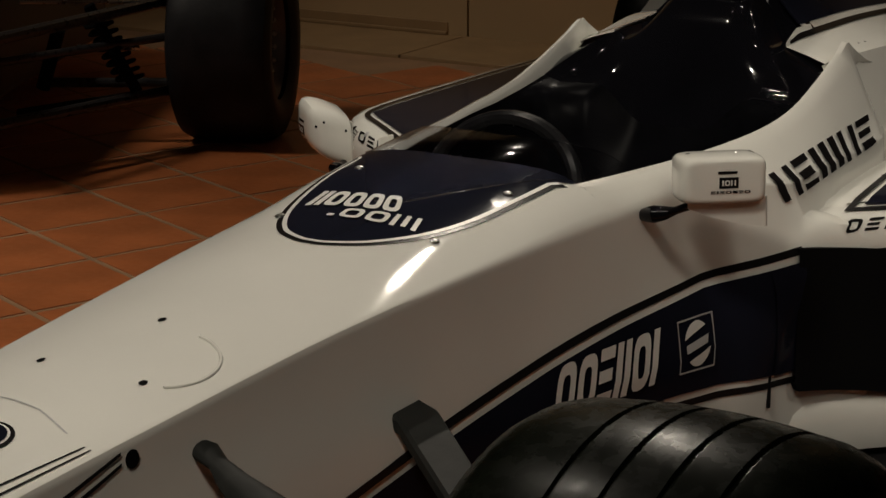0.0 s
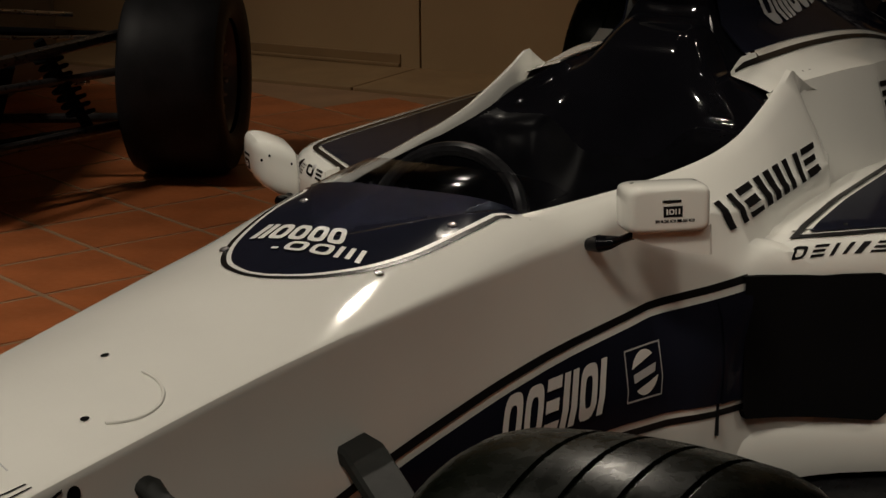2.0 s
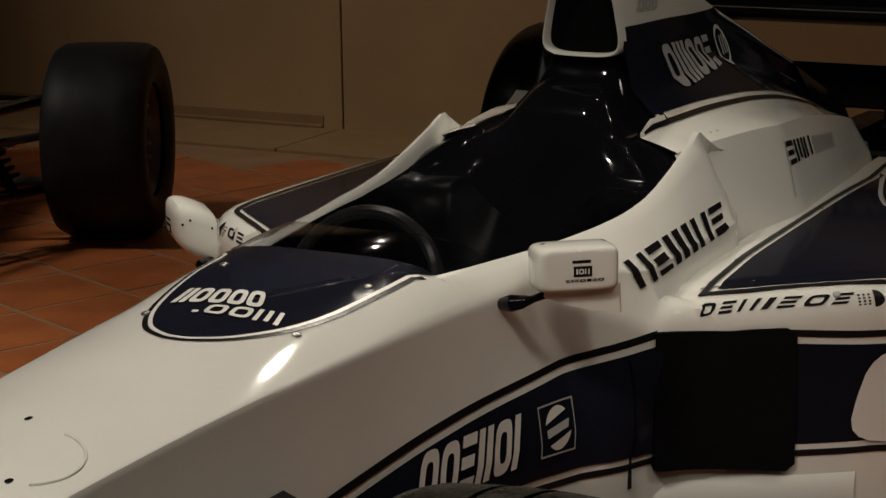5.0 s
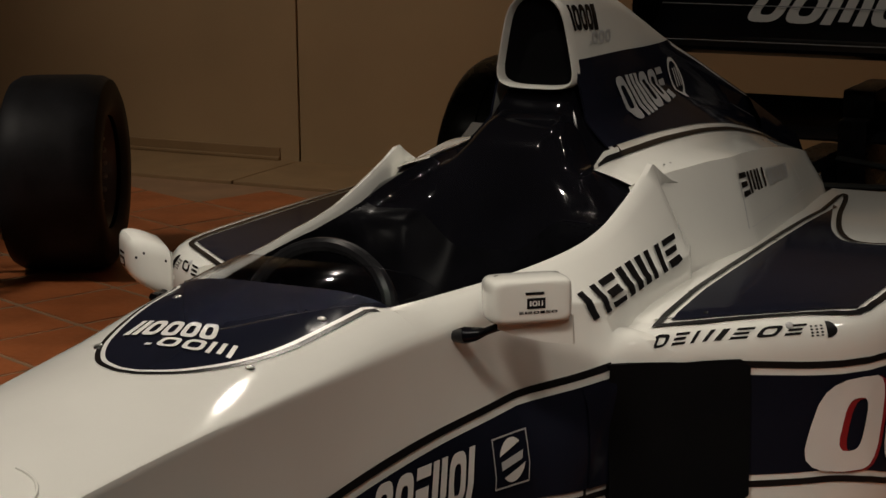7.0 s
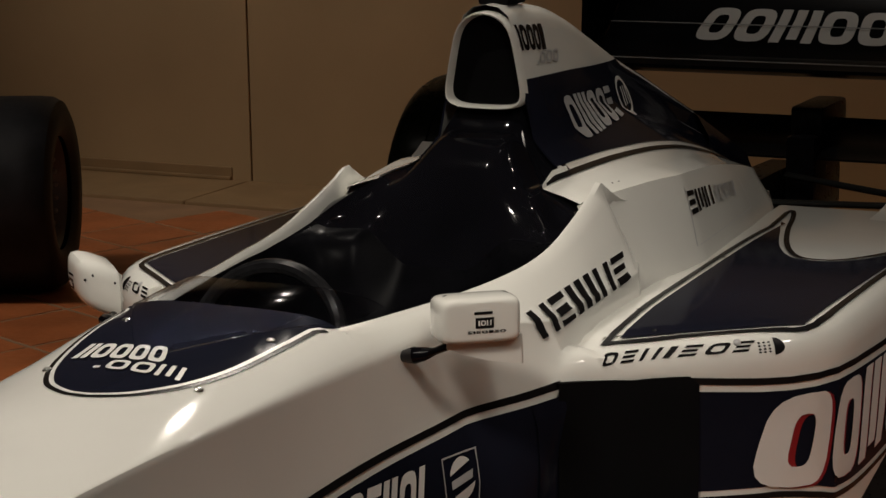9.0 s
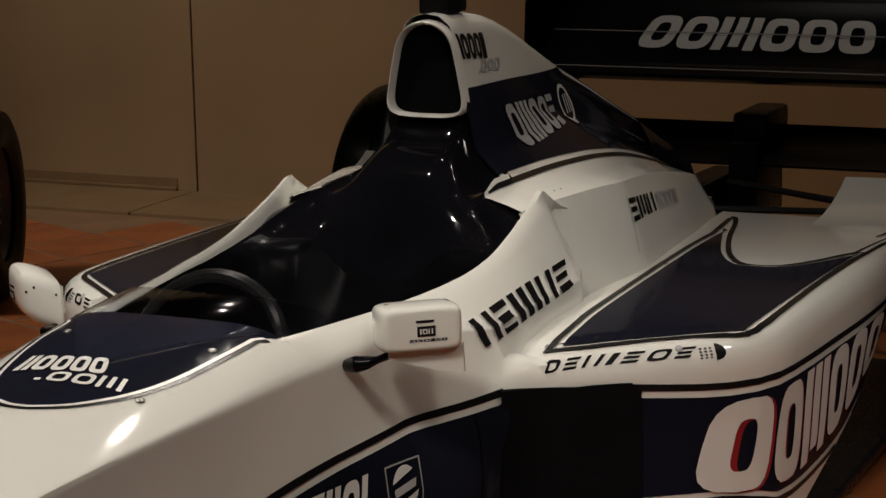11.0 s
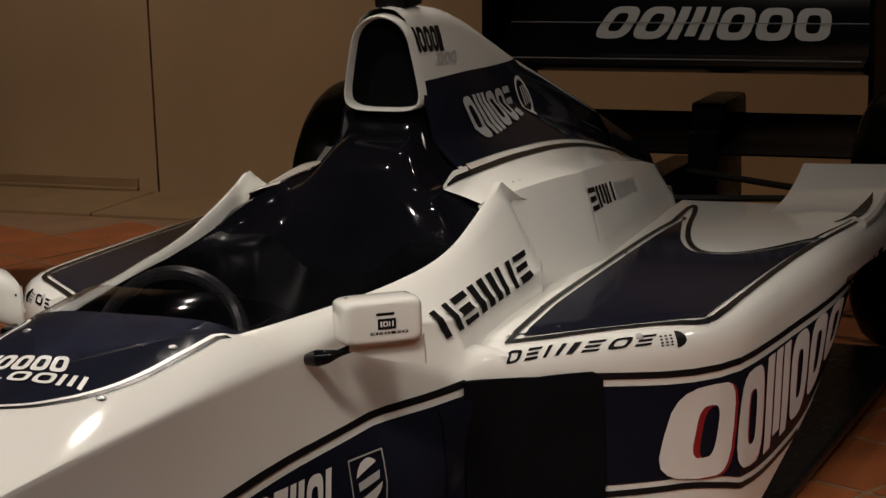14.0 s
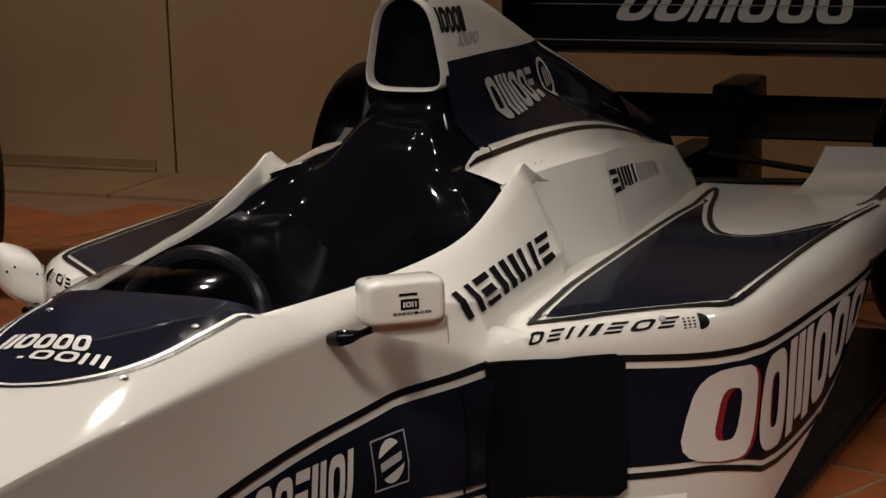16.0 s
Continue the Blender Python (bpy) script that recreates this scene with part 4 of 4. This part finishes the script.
lay("nose_badge", [oval(-0.352, -0.03, 0.038, 0.038, 24)], top_ray, tub, BLACK, car, 0.001, label="black badge ring")
lay("nose_badge", [oval(-0.352, -0.03, 0.033, 0.033, 24)], top_ray, tub, LETTER, car, 0.0018, label="white badge ring")
lay("nose_badge", [oval(-0.352, -0.03, 0.03, 0.03, 24)], top_ray, tub, NAVY, car, 0.0026, label="navy badge")
for k in (0, 1):
    lay("stripe", [[(-0.3, -0.1385 + 0.008 * k), (-0.52, -0.118 + 0.016 * k), (-0.52, -0.113 + 0.016 * k), (-0.3, -0.1365 + 0.008 * k)]], top_ray, tub, BLACK, car, 0.001, label="thin black pinstripe")
    lay("stripe", [[(-0.27, 0.519 - 0.012 * k), (-0.5, 0.46 - 0.02 * k), (-0.5, 0.452 - 0.02 * k), (-0.27, 0.515 - 0.012 * k)]], side_ray(-1), tub, BLACK, car, 0.001, label="thin black pinstripe")

lay("seam", [[(-0.262, 0.05), (-0.262, -0.0), (-0.268, -0.04), (-0.292, -0.1), (-0.294, -0.099), (-0.2705, -0.0395), (-0.2645, -0.0), (-0.2645, 0.05)]], top_ray, tub, GREY, car, 0.0008, 0.015, label="fine seam across the nose")

# sidepod tops
TOP = [(1.202, -0.392), (1.29, -0.503), (1.396, -0.652), (1.423, -0.688), (1.5, -0.691), (1.635, -0.692), (1.85, -0.693), (2.06, -0.696), (2.2, -0.698), (2.15, -0.668), (2.05, -0.63), (1.975, -0.585), (1.955, -0.545),
       (1.975, -0.5), (2.08, -0.45), (2.265, -0.396), (2.44, -0.355), (2.545, -0.325), (2.57, -0.308), (2.53, -0.305), (2.3, -0.338), (1.8, -0.361), (1.45, -0.374)]
EDGE = TOP[:2] + [(1.388, -0.641), (1.404, -0.662), (1.422, -0.677), (1.45, -0.686)] + TOP[4:9] + spline(TOP[9:19]) + TOP[19:]
INNER = TOP[:9] + spline(TOP[9:16] + [(2.4, -0.357)]) + TOP[20:]
for sgn in (-1, 1):
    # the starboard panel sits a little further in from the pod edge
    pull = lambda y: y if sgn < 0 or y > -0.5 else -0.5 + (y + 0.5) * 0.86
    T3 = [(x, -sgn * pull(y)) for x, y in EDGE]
    deck = tree_of(pods + sides + [cover])
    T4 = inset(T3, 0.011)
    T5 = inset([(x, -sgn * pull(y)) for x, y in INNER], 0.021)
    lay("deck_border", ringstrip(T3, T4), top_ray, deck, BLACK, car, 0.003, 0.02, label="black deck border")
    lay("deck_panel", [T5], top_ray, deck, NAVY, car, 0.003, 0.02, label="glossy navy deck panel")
    for y0, y1, y2, y3 in ((0.697, 0.69, 0.7, 0.705), (0.672, 0.679, 0.694, 0.689)):
        lay("stripe", [[(2.15, sgn * y0), (2.15, sgn * y1), (2.38, sgn * (y2 - 0.005)), (2.6, sgn * y2), (2.6, sgn * y3), (2.38, sgn * (y3 - 0.003))]], top_ray, deck, BLACK, car, 0.0015, label="black line running to the flick")
    swoosh = [(2.4, 0.664), (2.48, 0.672), (2.59, 0.678), (2.68, 0.688), (2.62, 0.7), (2.54, 0.704), (2.47, 0.7), (2.5, 0.688), (2.46, 0.678), (2.4, 0.67)]
    lay("stripe", [[(x, sgn * y) for x, y in swoosh]], top_ray, tree_of(pods + flicks), BLACK, car, 0.0018, 0.03, label="black swoosh running up the flick")
    pr = pod_ray(sgn)
    q = quad((1.163, 0.463), (1.321, 0.471), (1.331, 0.486), (1.175, 0.48)) if sgn < 0 else quad((1.321, 0.471), (1.163, 0.463), (1.175, 0.48), (1.331, 0.486))
    lay_marks("sponsor_mark", "oeuieoe", q, pr, lipt, BLACK, 0.0015, "black mark on the pod lip", cell=0.012, bold=0.22, gap=0.34)
    dots = [oval(1.334 + 0.006 * i, 0.468 + 0.0045 * j, 0.0018, 0.0014, 8) for i in range(3) for j in range(4)]
    lay("globe_mark", dots, pr, podt, BLACK, car, 0.0015, label="small black dotted mark")
    lay("globe_mark", [[p for p in oval(1.352, 0.475, 0.0135, 0.0125, 24) if p[0] > 1.351]], pr, podt, BLACK, car, 0.0015, 0.01, label="black half disc mark")
    # pod side
    st = lambda x: interp(x, (1.25, 1.36, 1.45, 1.76, 2.2, 2.6), (0.435, 0.424, 0.421, 0.404, 0.386, 0.392))
    sb = lambda x: interp(x, (1.25, 1.35, 1.42, 1.5, 1.7, 1.9, 2.1, 2.3, 2.45), (0.226, 0.226, 0.213, 0.192, 0.178, 0.176, 0.2, 0.27, 0.34))
    lay("stripe", band((1.264, 2.6), lambda x: st(x) - 0.012, st, 0.012), pr, podt, BLACK, car, 0.0015, label="black pinstripe round the pod")
    lay("side_panel", band((1.264, 2.3), lambda x: sb(x) + 0.01, lambda x: st(x) - 0.024, 0.012), pr, podt, NAVY, car, 0.0012, label="navy sidepod flank")
    lay("stripe", band((1.264, 2.3), lambda x: sb(x) - 0.011, sb, 0.012), pr, podt, BLACK, car, 0.0015, label="black pinstripe round the pod")

    def on_side(u, v, s=sgn):
        uu = u if s < 0 else 1 - u
        x = 1.318 + 0.9 * uu**1.03 + 0.03 * v
        lo = interp(x, (1.33, 1.5, 1.6, 1.9, 2.1, 2.35), (0.235, 0.216, 0.21, 0.216, 0.25, 0.31))
        hi = interp(x, (1.33, 1.53, 1.93, 2.35), (0.392, 0.385, 0.372, 0.362))
        return x, lo + (hi - lo) * v

    lay_marks("sponsor_mark", "oowooo", lambda u, v: tuple(a + b for a, b in zip(on_side(u, v), (0.012, -0.004))), pr, podt, RED, 0.0022, "red shadow edge of the mark", bold=0.34, gap=0.12)
    lay_marks("sponsor_mark", "oowooo", on_side, pr, podt, LETTER, 0.004, "large white sponsor mark", bold=0.34, gap=0.12)


# ---- colours of the engine cover ----
def clip_half(x, z0, z1, n=10):
    """The part of the cover's half section between two heights."""
    h = cover_half(x)
    zs = [p[1] for p in h[:9]]
    ys = [p[0] for p in h[:9]]
    out = []
    for k in range(n + 1):
        z = z1 + (z0 - z1) * k / n
        out.append((np.interp(-z, [-v for v in zs], ys), z))
    return out


def film(name, xs, lo, hi, material, label, off=0.0016):
    for sgn in (-1, 1):
        secs = []
        for k, x in enumerate(xs):
            top = cover_half(x)[0][1]
            if k == 0:      # turned in over the front edge
                secs.append([(x, sgn * (y - 0.003), z) for y, z in clip_half(x, min(lo(x), top - 0.001), min(hi(x), top))])
            secs.append([(x, sgn * (y + off), z + off * 0.6) for y, z in clip_half(x, min(lo(x), top - 0.001), min(hi(x), top))])
        part(name, loft(secs), material, car, label)


zs_of = lambda x: cover_half(x)[8][1]
film("cover_flank", frange(1.6205, 2.795, 0.03), lambda x: zs_of(x) + 0.017, lambda x: interp(x, (1.64, 1.86, 2.25, 2.4), (0.862, 0.852, 0.832, 0.9)), NAVY, "glossy navy flank of the cover")
film("stripe", frange(1.6205, 2.75, 0.03), lambda x: zs_of(x) + 0.0015, lambda x: zs_of(x) + 0.0085, BLACK, "black pinstripe on the cover")
cov = tree_of([cover])
for sgn in (-1, 1):
    r = side_ray(sgn)
    fl = lambda a, b, c, d: quad(a, b, c, d) if sgn < 0 else quad(b, a, d, c)
    if sgn < 0:
        lay_marks("sponsor_mark", "iooob", fl((1.645, 0.915), (1.78, 0.903), (1.775, 0.952), (1.63, 0.963)), r, cov, BLACK, 0.002, "black mark on the intake", bold=0.3, gap=0.14)
    lay_marks("sponsor_mark", "dooo", fl((1.715, 0.882), (1.84, 0.874), (1.85, 0.898), (1.72, 0.905)), r, cov, GREY, 0.002, "grey mark on the intake", bold=0.26, gap=0.2)
    lay_marks("sponsor_mark", "oiiiooe", fl((1.81, 0.726), (2.125, 0.732), (2.13, 0.79), (1.8, 0.81)), r, cov, GREY, 0.0045, "pale mark on the cover flank", cell=0.02, bold=0.28, gap=0.13)
    e = oval(2.225, 0.757, 0.05, 0.042, 28)
    lay("sponsor_badge", ringstrip(e, oval(2.225, 0.757, 0.039, 0.033, 28)), r, cov, LETTER, car, 0.0045, 0.02, label="pale round badge")
    lay("sponsor_badge", [[(2.208 + 0.018 * k, 0.738), (2.216 + 0.018 * k, 0.738), (2.226 + 0.018 * k, 0.776), (2.218 + 0.018 * k, 0.776)] for k in range(3)], r, cov, LETTER, car, 0.0045, 0.02, label="bars in the badge")
    lay_marks("sponsor_mark", "ewu", fl((1.862, 0.586), (2.05, 0.575), (2.06, 0.61), (1.865, 0.63)), r, cov, BLACK, 0.002, "black mark on the cover shoulder", bold=0.26, gap=0.16)
    lay_marks("sponsor_mark", "booub", fl((2.075, 0.572), (2.26, 0.557), (2.28, 0.583), (2.085, 0.605)), r, cov, GREY, 0.002, "grey mark on the cover shoulder", bold=0.26, gap=0.16)

# marks on the wing
wt = tree_of([flap_a, flap_b, lower_el])
lay_marks("sponsor_mark", "oowooo", quad((0.27, 0.732), (-0.39, 0.73), (-0.375, 0.808), (0.24, 0.812)), front_ray, wt, LETTER, 0.003, "pale wing mark across two flaps", bold=0.3, gap=0.1)

# mirror badges
mt = tree_of(mirrors)
for sgn in (-1, 1):
    c = Vector((0.835, sgn * 0.34, 0.613))
    h = Vector((0.643, sgn * 0.766, 0))
    n = Vector((-0.766, 0.643 * sgn, 0))
    mr = lambda a, b: (c + h * a + n * 0.2 + Vector((0, 0, b)), -n)
    lay("mirror_badge", [[(-0.01, -0.008), (0.018, -0.008), (0.018, 0.008), (-0.01, 0.008)], [(-0.012, 0.013), (0.016, 0.013), (0.016, 0.017), (-0.012, 0.017)]], mr, mt, BLACK, car, 0.001, label="small black square badge")
    lay_marks("mirror_badge", "iou", quad((-0.006, -0.004), (0.014, -0.004), (0.014, 0.004), (-0.006, 0.004)), mr, mt, LETTER, 0.0016, "white bars in the badge")
    lay_marks("mirror_badge", "eieobeo", quad((-0.022, -0.0155), (0.036, -0.0155), (0.036, -0.0115), (-0.022, -0.0115)), mr, mt, BLACK, 0.001, "tiny dark bars")

c, h, n = Vector((0.835, 0.34, 0.613)), Vector((0.643, 0.766, 0)), Vector((-0.766, 0.643, 0))
er = lambda a, b: (c - h * 0.3 + n * a + Vector((0, 0, b)), h)
for a, b in ((0.027, 0.013), (0.016, 0.02), (-0.018, 0.005)):
    lay("mirror_hole", [oval(a, b, 0.0018, 0.0024, 12)], er, mt, DARK, car, 0.0008, label="small dark hole")
lay("mirror_hole", [oval(0.812, -0.3, 0.0045, 0.003, 12)], top_ray, mt, DARK, car, 0.0008, label="small dark hole")
# seams and fixings on the cover shoulder
cs = tree_of([cover] + [o for o in car.children if o.name.startswith("cover_shoulder")])
for sgn in (-1, 1):
    r = side_ray(sgn)
    for x0, z0, x1, z1 in ((1.86, 0.64, 1.845, 0.53), (2.34, 0.585, 2.36, 0.52), (1.845, 0.53, 2.36, 0.515)):
        lay("seam", [[(x0, z0), (x1, z1), (x1 + 0.0035, z1 - 0.0015), (x0 + 0.0035, z0 - 0.0015)]], r, cs, GREY, car, 0.0009, label="fine panel seam")
    for x, y in ((1.668, 0.232), (1.69, 0.236)):
        lay("screw", [oval(x, sgn * y, 0.0025, 0.002, 10)], top_ray, cs, DARK, car, 0.0012, label="dark countersunk screw")
for x, y in ((1.3, -0.45), (1.42, -0.378), (1.66, -0.376), (1.9, -0.372)):
    for sgn in (-1, 1):
        lay("screw", [oval(x, -sgn * y, 0.0055, 0.004, 10)], top_ray, podt, BLACK, car, 0.0035, label="dark countersunk screw")

# button-head screws on the pod lip and deck
for sgn in (-1, 1):
    for x, z in ((1.312, 0.4845),):
        p, n, _, _ = podt.ray_cast(*pod_ray(sgn)(x, z))
        part("screw", lathe([(0, 0.003), (0.004, 0.0026), (0.0065, 0.001), (0.007, 0.0)], Matrix.Translation(p) @ n.to_track_quat("Y", "Z").to_matrix().to_4x4(), 12), GREY, car, "dull screw head on the pod lip")


# ---- terracotta floor ----
TS, ANG = 0.305, radians(-22)
JOINT = 0.006
ux, uy = Vector((math.cos(ANG), math.sin(ANG))), Vector((-math.sin(ANG), math.cos(ANG)))
T0 = Vector((1.745, 1.63))
tile_mesh = bpy.data.meshes.new("tile")
tb = bmesh.new()
box(tb, (-TS / 2 + JOINT, -TS / 2 + JOINT, -0.012), (TS / 2 - JOINT, TS / 2 - JOINT, 0.0))
bmesh.ops.bevel(tb, geom=[e for e in tb.edges if all(v.co.z > -0.001 for v in e.verts)], offset=0.0025, segments=2, affect="EDGES")
tb.to_mesh(tile_mesh)
tb.free()
tile_mesh.materials.append(TILE)
ground = bpy.data.objects["floor"]
spots, rest = [], []
for i in range(-40, 41):
    for j in range(-40, 41):
        p = T0 + ux * TS * (i + 0.5) + uy * TS * (j + 0.5)
        if -5.8 < p.x < 4.2 and -6.8 < p.y < 6.8:
            near = (p - Vector((2.0, 1.8))).length
            near = min(near, (p - Vector((2.6, -1.0))).length + 0.8)
            spots.append((near, p))
spots.sort(key=lambda s: s[0])
rng = random.Random(4)
for k, (_, p) in enumerate(spots):
    m = Matrix.Translation((p.x, p.y, rng.uniform(-0.0006, 0.0006))) @ Matrix.Rotation(ANG + rng.uniform(-0.006, 0.006), 4, "Z") @ Matrix.Rotation(rng.uniform(-0.002, 0.002), 4, "X")
    if k < 280:
        t = new("tile", tile_mesh)
        t.parent = ground
        t.matrix_world = m
    else:
        rest.append(m)
vs, fs = [], []
for m in rest:
    k = len(vs)
    for v in tile_mesh.vertices:
        vs.append(m @ v.co)
    for p in tile_mesh.polygons:
        fs.append([i + k for i in p.vertices])
far = bpy.data.meshes.new("far_tiles")
far.from_pydata(vs, [], fs)
far.materials.append(TILE)
ft = new("far_tiles", far)
ft.parent = ground
tagged(ft, "terracotta tiles further off", kind="stuff")

# ---- wall panels, skirting and plinth ----
wall = bpy.data.objects["wall_east"]
for y0, y1 in ((-6.9, -2.4), (-2.393, 2.413), (2.42, 6.9)):
    p = part("wall_panel", box(bmesh.new(), (4.785, y0, 0.0), (4.81, y1, 3.55), 0.004), WALL, wall, "", 0)
part("skirting", box(bmesh.new(), (4.778, 2.5, 0.012), (4.787, 6.9, 0.06), 0.003), STONE, wall, "pale moulded skirting", 0)
part("skirting_bead", box(bmesh.new(), (4.768, 2.5, 0.012), (4.779, 6.9, 0.026), 0.004), STONE, wall, "pale skirting bead", 0)
for y0, y1 in ((-6.9, -0.6), (-0.594, 2.43), (2.436, 6.9)):
    part("plinth_slab", box(bmesh.new(), (4.34, y0, -0.01), (4.79, y1, 0.012), 0.004), STONE, ground, "pale stone slab along the wall", 0)

# ---- older race car beside it ----
other = thing("vintage_race_car", "dark older race car with slick tyres in the shadow", "race car", at=(0, 0, 0))
AX = math.atan2(-0.91, 0.42)
DRUB = mat("slick_rubber", (0.016, 0.016, 0.018), 0.5, spec=0.15, var=0.3, scale=14, bump=0.3)
wm = Matrix.Translation((2.99, 2.135, 0.283)) @ Matrix.Rotation(AX - math.pi / 2, 4, "Z")
prof = [(0.165, -0.115), (0.19, -0.128), (0.215, -0.13), (0.238, -0.12), (0.249, -0.1), (0.252, -0.06), (0.252, 0.06), (0.249, 0.1), (0.238, 0.12), (0.215, 0.13), (0.19, 0.128), (0.165, 0.115)]
w1 = part("wheel", lathe([(0.0, -0.03), (0.05, -0.03), (0.06, -0.02), (0.14, -0.02), (0.15, 0.0), (0.155, 0.1), (0.166, 0.118), (0.168, 0.118), (0.168, -0.118), (0.15, -0.1), (0.14, -0.03)], wm, 48), mat("dull_wheel_metal", (0.2, 0.195, 0.19), 0.35, metal=0.25), other, "dished metal wheel")
part("tyre", lathe([(r * 1.123 if r > 0.2 else r, y * 1.14) for r, y in prof], wm, 72), DRUB, w1, "black slick tyre")
# two rings of added beads stand in for lamp glints in the dish
for k in range(24):
    a = 2 * math.pi * k / 24
    for rr, yy in ((0.151, 0.045), (0.154, 0.085)):
        c = wm @ Vector((rr * math.cos(a), yy, rr * math.sin(a)))
        nub = bmesh.new()
        bmesh.ops.create_icosphere(nub, subdivisions=2, radius=0.009, matrix=Matrix.Translation(c))
        part("rim_glint_bead", nub, METAL, w1)
for k in range(8):
    a = 2 * math.pi * k / 8
    c = wm @ Vector((0.1 * math.cos(a), -0.0, 0.1 * math.sin(a)))
    part("rim_bolt", tube([wm @ Vector((0.1 * math.cos(a), -0.035, 0.1 * math.sin(a))), wm @ Vector((0.1 * math.cos(a), 0.012, 0.1 * math.sin(a)))], 0.008, 8), METAL, w1)


def rod(p, q, r, material=DARK, name="suspension_rod"):
    return part(name, tube([wm @ Vector(p), wm @ Vector(q)], r, 10), material, other)


DIM = mat("dull_dark_metal", (0.05, 0.048, 0.05), 0.28, metal=0.5, var=0.3)
rod((-0.1, -0.1, 0.13), (0.8, -0.5, 0.12), 0.017, DIM)
rod((0.05, -0.12, 0.12), (0.2, -0.5, 0.16), 0.012)
rod((0.12, -0.1, -0.1), (0.152, -0.53, -0.1), 0.014, DIM)
rod((0.1, -0.1, -0.11), (0.72, -0.5, -0.11), 0.015, DIM)
rod((0.1, -0.11, -0.115), (0.54, -0.48, -0.11), 0.012)
rod((0.204, -0.46, 0.06), (0.186, -0.52, -0.11), 0.02)
rod((0.24, -0.22, 0.02), (0.3, -0.38, 0.03), 0.008, METAL)
rod((0.326, -0.335, 0.15), (0.264, -0.225, -0.1), 0.016)
coil = []
for k in range(90):
    a = k * 0.6
    u = k / 89
    c = Vector((0.326 - 0.062 * u, -0.32 + 0.08 * u, 0.12 - 0.19 * u))
    coil.append(wm @ (c + Vector((0.034 * math.cos(a), 0.034 * math.sin(a), 0.012 * math.sin(a)))))
part("coil_spring", tube(coil, 0.006, 6), DARK, other, "dark coil spring")
bm = bmesh.new()
box(bm, (-0.9, -1.4, -0.15), (0.85, -0.6, 0.42), 0.11)
part("body", bm, mat("dusty_dark_body", (0.02, 0.016, 0.017), 0.45), other, "dark bodywork in shadow").matrix_world = wm
part("body_trim", tube([wm @ Vector((0.4, -0.47, 0.245)), wm @ Vector((0.1, -0.3, 0.19))], 0.007, 8), METAL, other, "bright metal strip")
rod((0.42, -0.5, 0.17), (0.12, -0.24, 0.13), 0.005, METAL)
rod((0.6, -0.62, 0.02), (0.2, -0.12, 0.05), 0.012, DIM)
